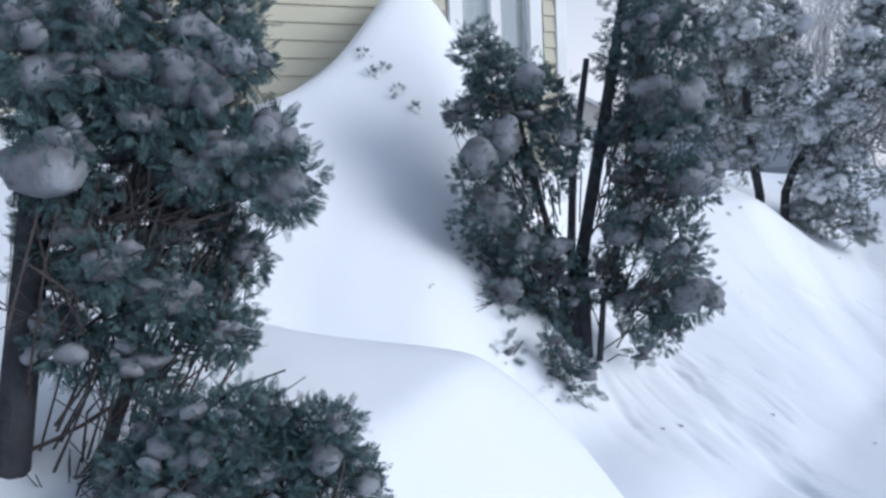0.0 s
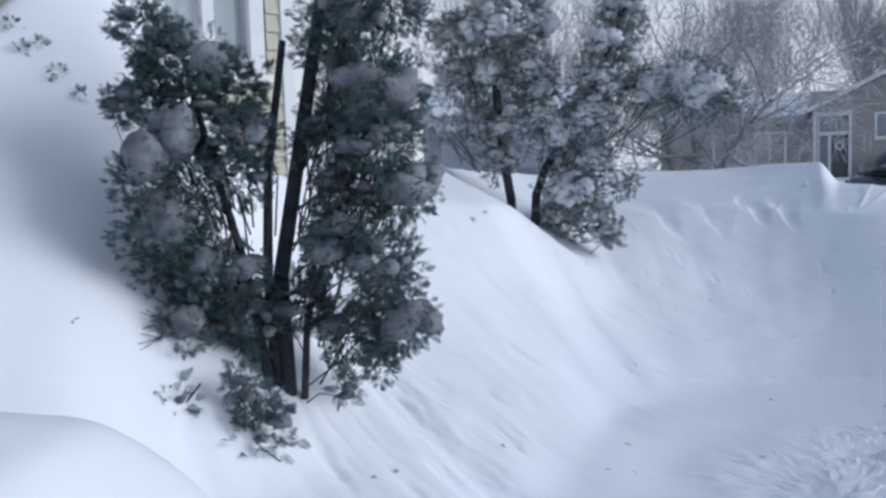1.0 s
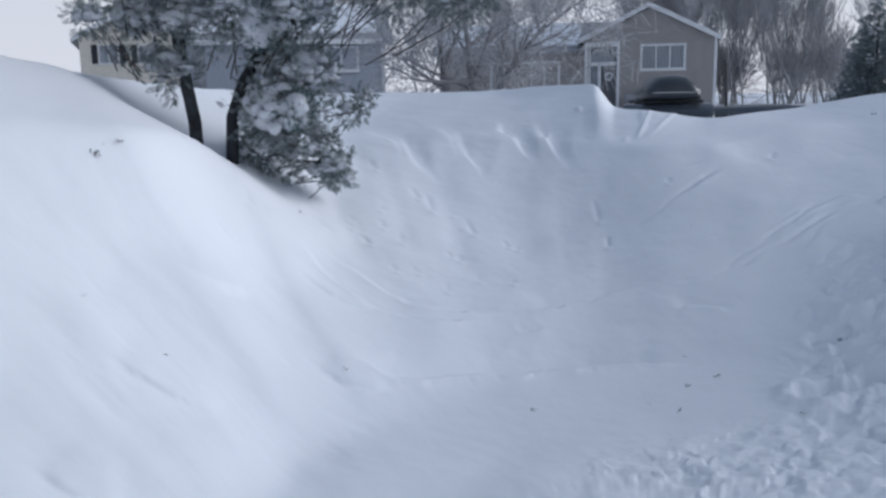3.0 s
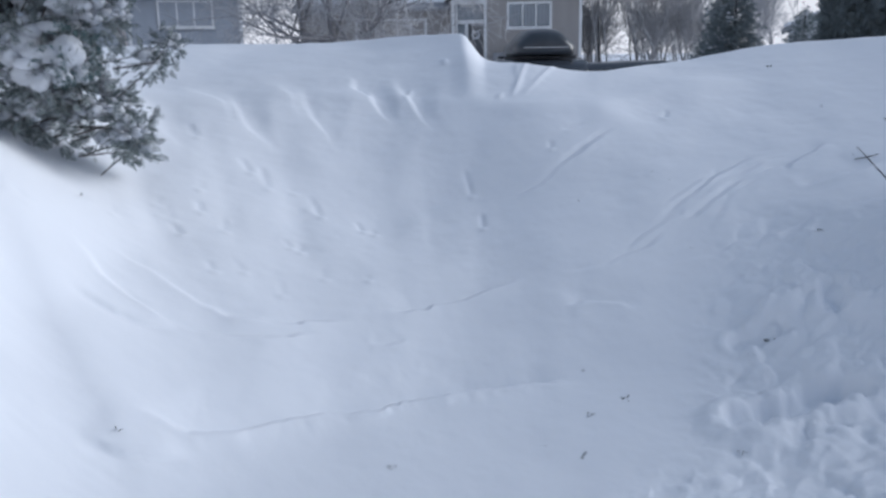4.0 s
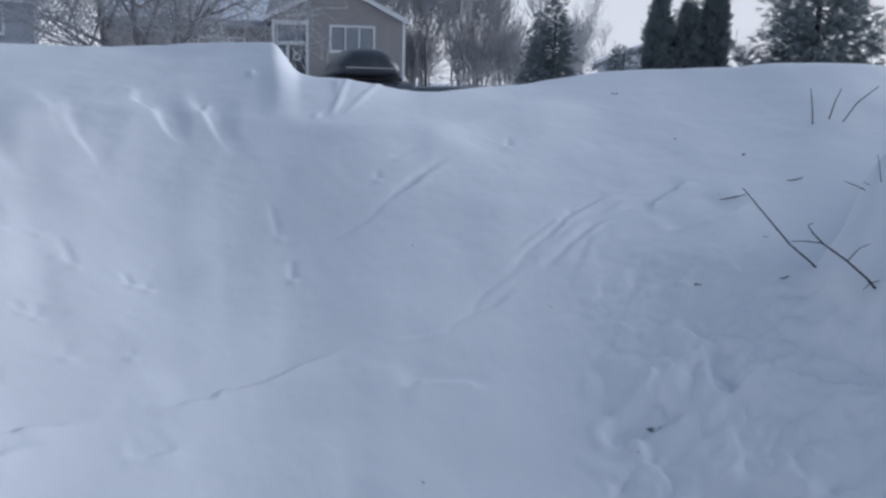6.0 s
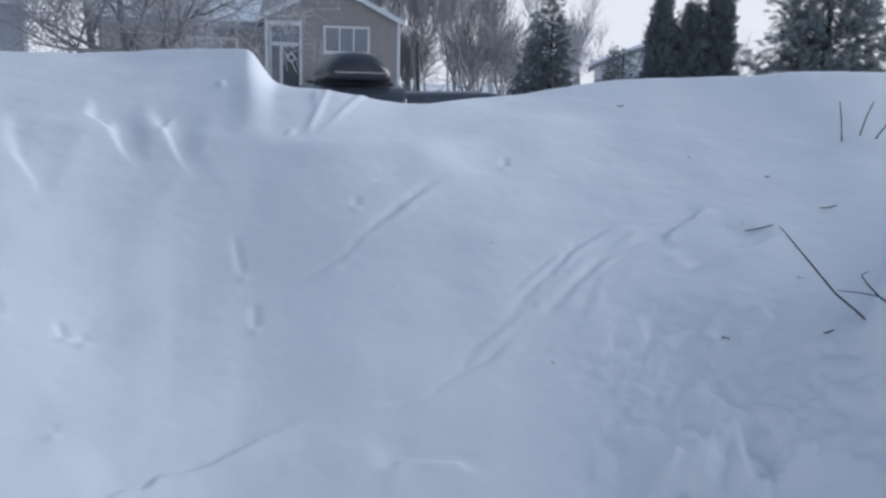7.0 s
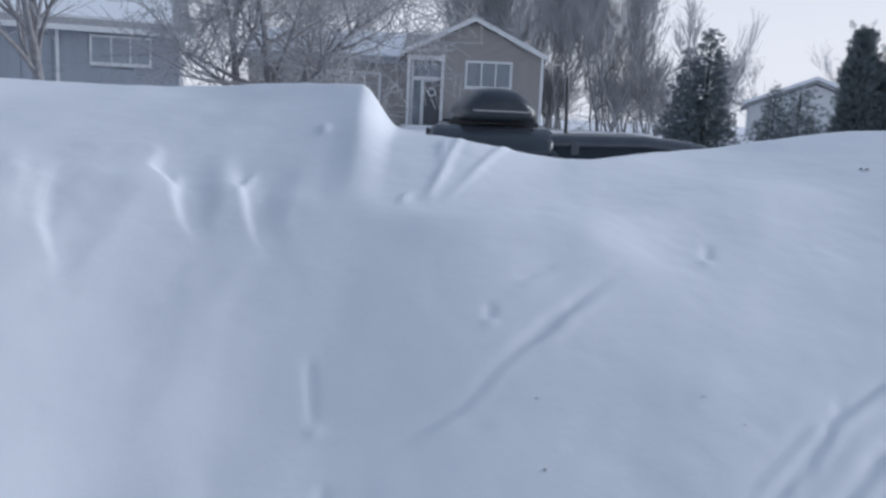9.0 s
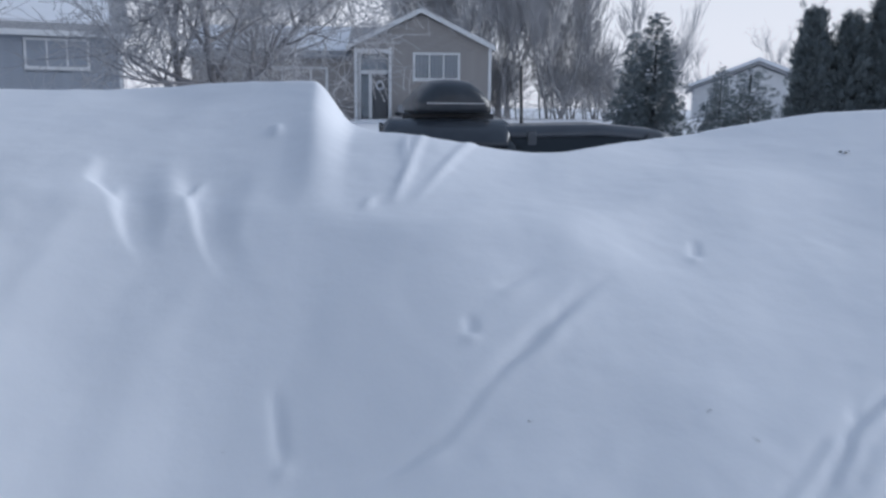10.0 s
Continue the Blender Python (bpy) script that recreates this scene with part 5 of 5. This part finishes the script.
stick([([(6.02, 4.42, 0.46), (5.90, 4.50, 0.60), (5.87, 4.522, 0.635), (5.84, 4.585, 0.692), (5.80, 4.655, 0.745), (5.79, 4.685, 0.775), (5.79, 4.705, 0.80), (5.80, 4.69, 0.81)], [0.0045, 0.0045, 0.004, 0.0035, 0.003, 0.0025, 0.002, 0.0012], 5),
       ([(5.80, 4.655, 0.745), (5.85, 4.73, 0.735), (5.92, 4.80, 0.715)], [0.0025, 0.002, 0.0012], 4),
       ([(5.845, 4.582, 0.69), (5.86, 4.555, 0.735), (5.87, 4.525, 0.752)], [0.0022, 0.0018, 0.001], 4),
       ([(5.885, 4.515, 0.618), (5.90, 4.49, 0.63)], [0.003, 0.0015], 4), ([(5.885, 4.515, 0.618), (5.87, 4.53, 0.595)], [0.002, 0.001], 4)], "crooked forked twig bent over the snow heap")
stick([([(6.33, 4.60, 0.70), (6.30, 4.62, 0.90), (6.29, 4.645, 1.02)], [0.003, 0.0025, 0.0012], 4), ([(6.305, 4.62, 0.86), (6.27, 4.70, 0.90), (6.25, 4.74, 0.915)], [0.002, 0.0018, 0.001], 4),
       ([(6.305, 4.615, 0.89), (6.28, 4.68, 0.915)], [0.002, 0.001], 4)], "sparse little bare twig on the snow heap")


def lone_twig(x, y, dx, dy, dz, seed):
    z = ground_at(x, y)
    rng = random.Random(seed)
    mid = (x + dx * 0.5 + rng.uniform(-.01, .01), y + dy * 0.5, z + dz * 0.55)
    stick([([(x, y, z - 0.05), mid, (x + dx, y + dy, z + dz)], [0.004, 0.0032, 0.002], 5)], "bare twig standing up from the snow bank")


lone_twig(7.72, 5.36, -0.02, 0.03, 0.19, 1)
lone_twig(7.80, 5.32, 0.03, -0.05, 0.17, 2)
lone_twig(7.79, 5.26, 0.06, -0.17, 0.19, 3)


def fallen_twig(x, y, dx, dy):
    """A bare twig lying on the snow, its ends a little lifted."""
    pts = [(x + dx * k, y + dy * k, ground_at(x + dx * k, y + dy * k) + 0.006 + 0.01 * abs(k - 0.5)) for k in (0, 0.5, 1)]
    stick([(pts, [0.002, 0.003, 0.0018], 5)], "short bare twig lying on the snow")


fallen_twig(6.58, 5.36, 0.09, -0.08)
fallen_twig(6.90, 5.18, 0.05, -0.05)
fallen_twig(5.94, 4.83, 0.03, -0.02)


def litter(x, y, size, seed):
    """A scrap of cedar needles blown onto the snow."""
    rng = np.random.default_rng(seed)
    n = 5
    size = size * 0.7
    pts = np.array([x, y, ground_at(x, y) + size * 0.1]) + rng.normal(0, size * 0.35, (n, 3)) * np.array([1, 1, 0.25])
    v, f = sprays(rng, pts, rng.normal(0, 1, (n, 3)) * np.array([1, 1, 0.2]), size)
    tagged(soup("needle_scrap", v, f, LITTER), "dark scrap of cedar needles lying on snow", "litter", "needle litter")


for k, (x, y, s) in enumerate(((-0.05, 3.77, 0.035), (0.95, 3.84, 0.03), (1.57, 4.23, 0.025), (1.03, 3.91, 0.03), (2.10, 6.23, 0.05), (1.99, 6.15, 0.05), (2.04, 6.20, 0.03),
                               (5.19, 4.89, 0.05), (7.62, 6.56, 0.045), (7.17, 5.51, 0.03), (5.85, 5.10, 0.025), (7.19, 5.92, 0.02), (6.31, 5.04, 0.03), (5.49, 5.53, 0.014), (5.89, 6.11, 0.014),
                               (5.44, 6.21, 0.014), (5.05, 4.89, 0.02), (4.30, 5.02, 0.03), (4.48, 5.02, 0.025), (4.04, 4.98, 0.018), (4.09, 4.84, 0.025), (3.57, 5.15, 0.03), (2.84, 5.52, 0.03),
                               (3.15, 6.99, 0.035), (4.46, 4.51, 0.02), (5.59, 6.39, 0.010), (5.06, 6.87, 0.010), (5.89, 5.99, 0.012), (2.10, 5.33, 0.02), (2.32, 4.56, 0.025), (1.85, 5.48, 0.018),
                               (2.19, 4.22, 0.02), (2.06, 4.22, 0.018), (6.64, 5.39, 0.012), (4.53, 5.28, 0.015))):
    litter(x, y, s, 300 + k)


def drift_sprig(x, y, size, seed):
    rng = np.random.default_rng(seed)
    tree = empty("cedar_tip", Matrix.Identity(4), "cedar tip poking out of the tall drift", "foliage", "buried cedar tips")
    bough(tree, rng, x, y, ground_at(x, y) + size * 0.1, size, CEDAR_LEAF, 1600, 0.035, 0.0)


for k, (x, y, s) in enumerate(((-0.38, 4.69, 0.025), (-0.2, 4.6, 0.028), (-0.11, 4.58, 0.02), (-0.34, 4.63, 0.016), (-0.27, 4.66, 0.018))):
    drift_sprig(x, y, s, 400 + k)


def post_stub(x, y):
    """A weathered dark marker post beside the ploughed track."""
    z = ground_at(x, y)
    v, f = tube([(x, y, z - 0.1), (x + 0.005, y, z + 0.2), (x + 0.01, y, z + 0.52), (x + 0.01, y, z + 0.535)], [0.032, 0.03, 0.026, 0.012], 8)
    tagged(soup("marker_post", [tuple(p) for p in v], f, GREY_BARK), "short dark weathered post standing in trodden snow", "post")


post_stub(3.72, 3.53)
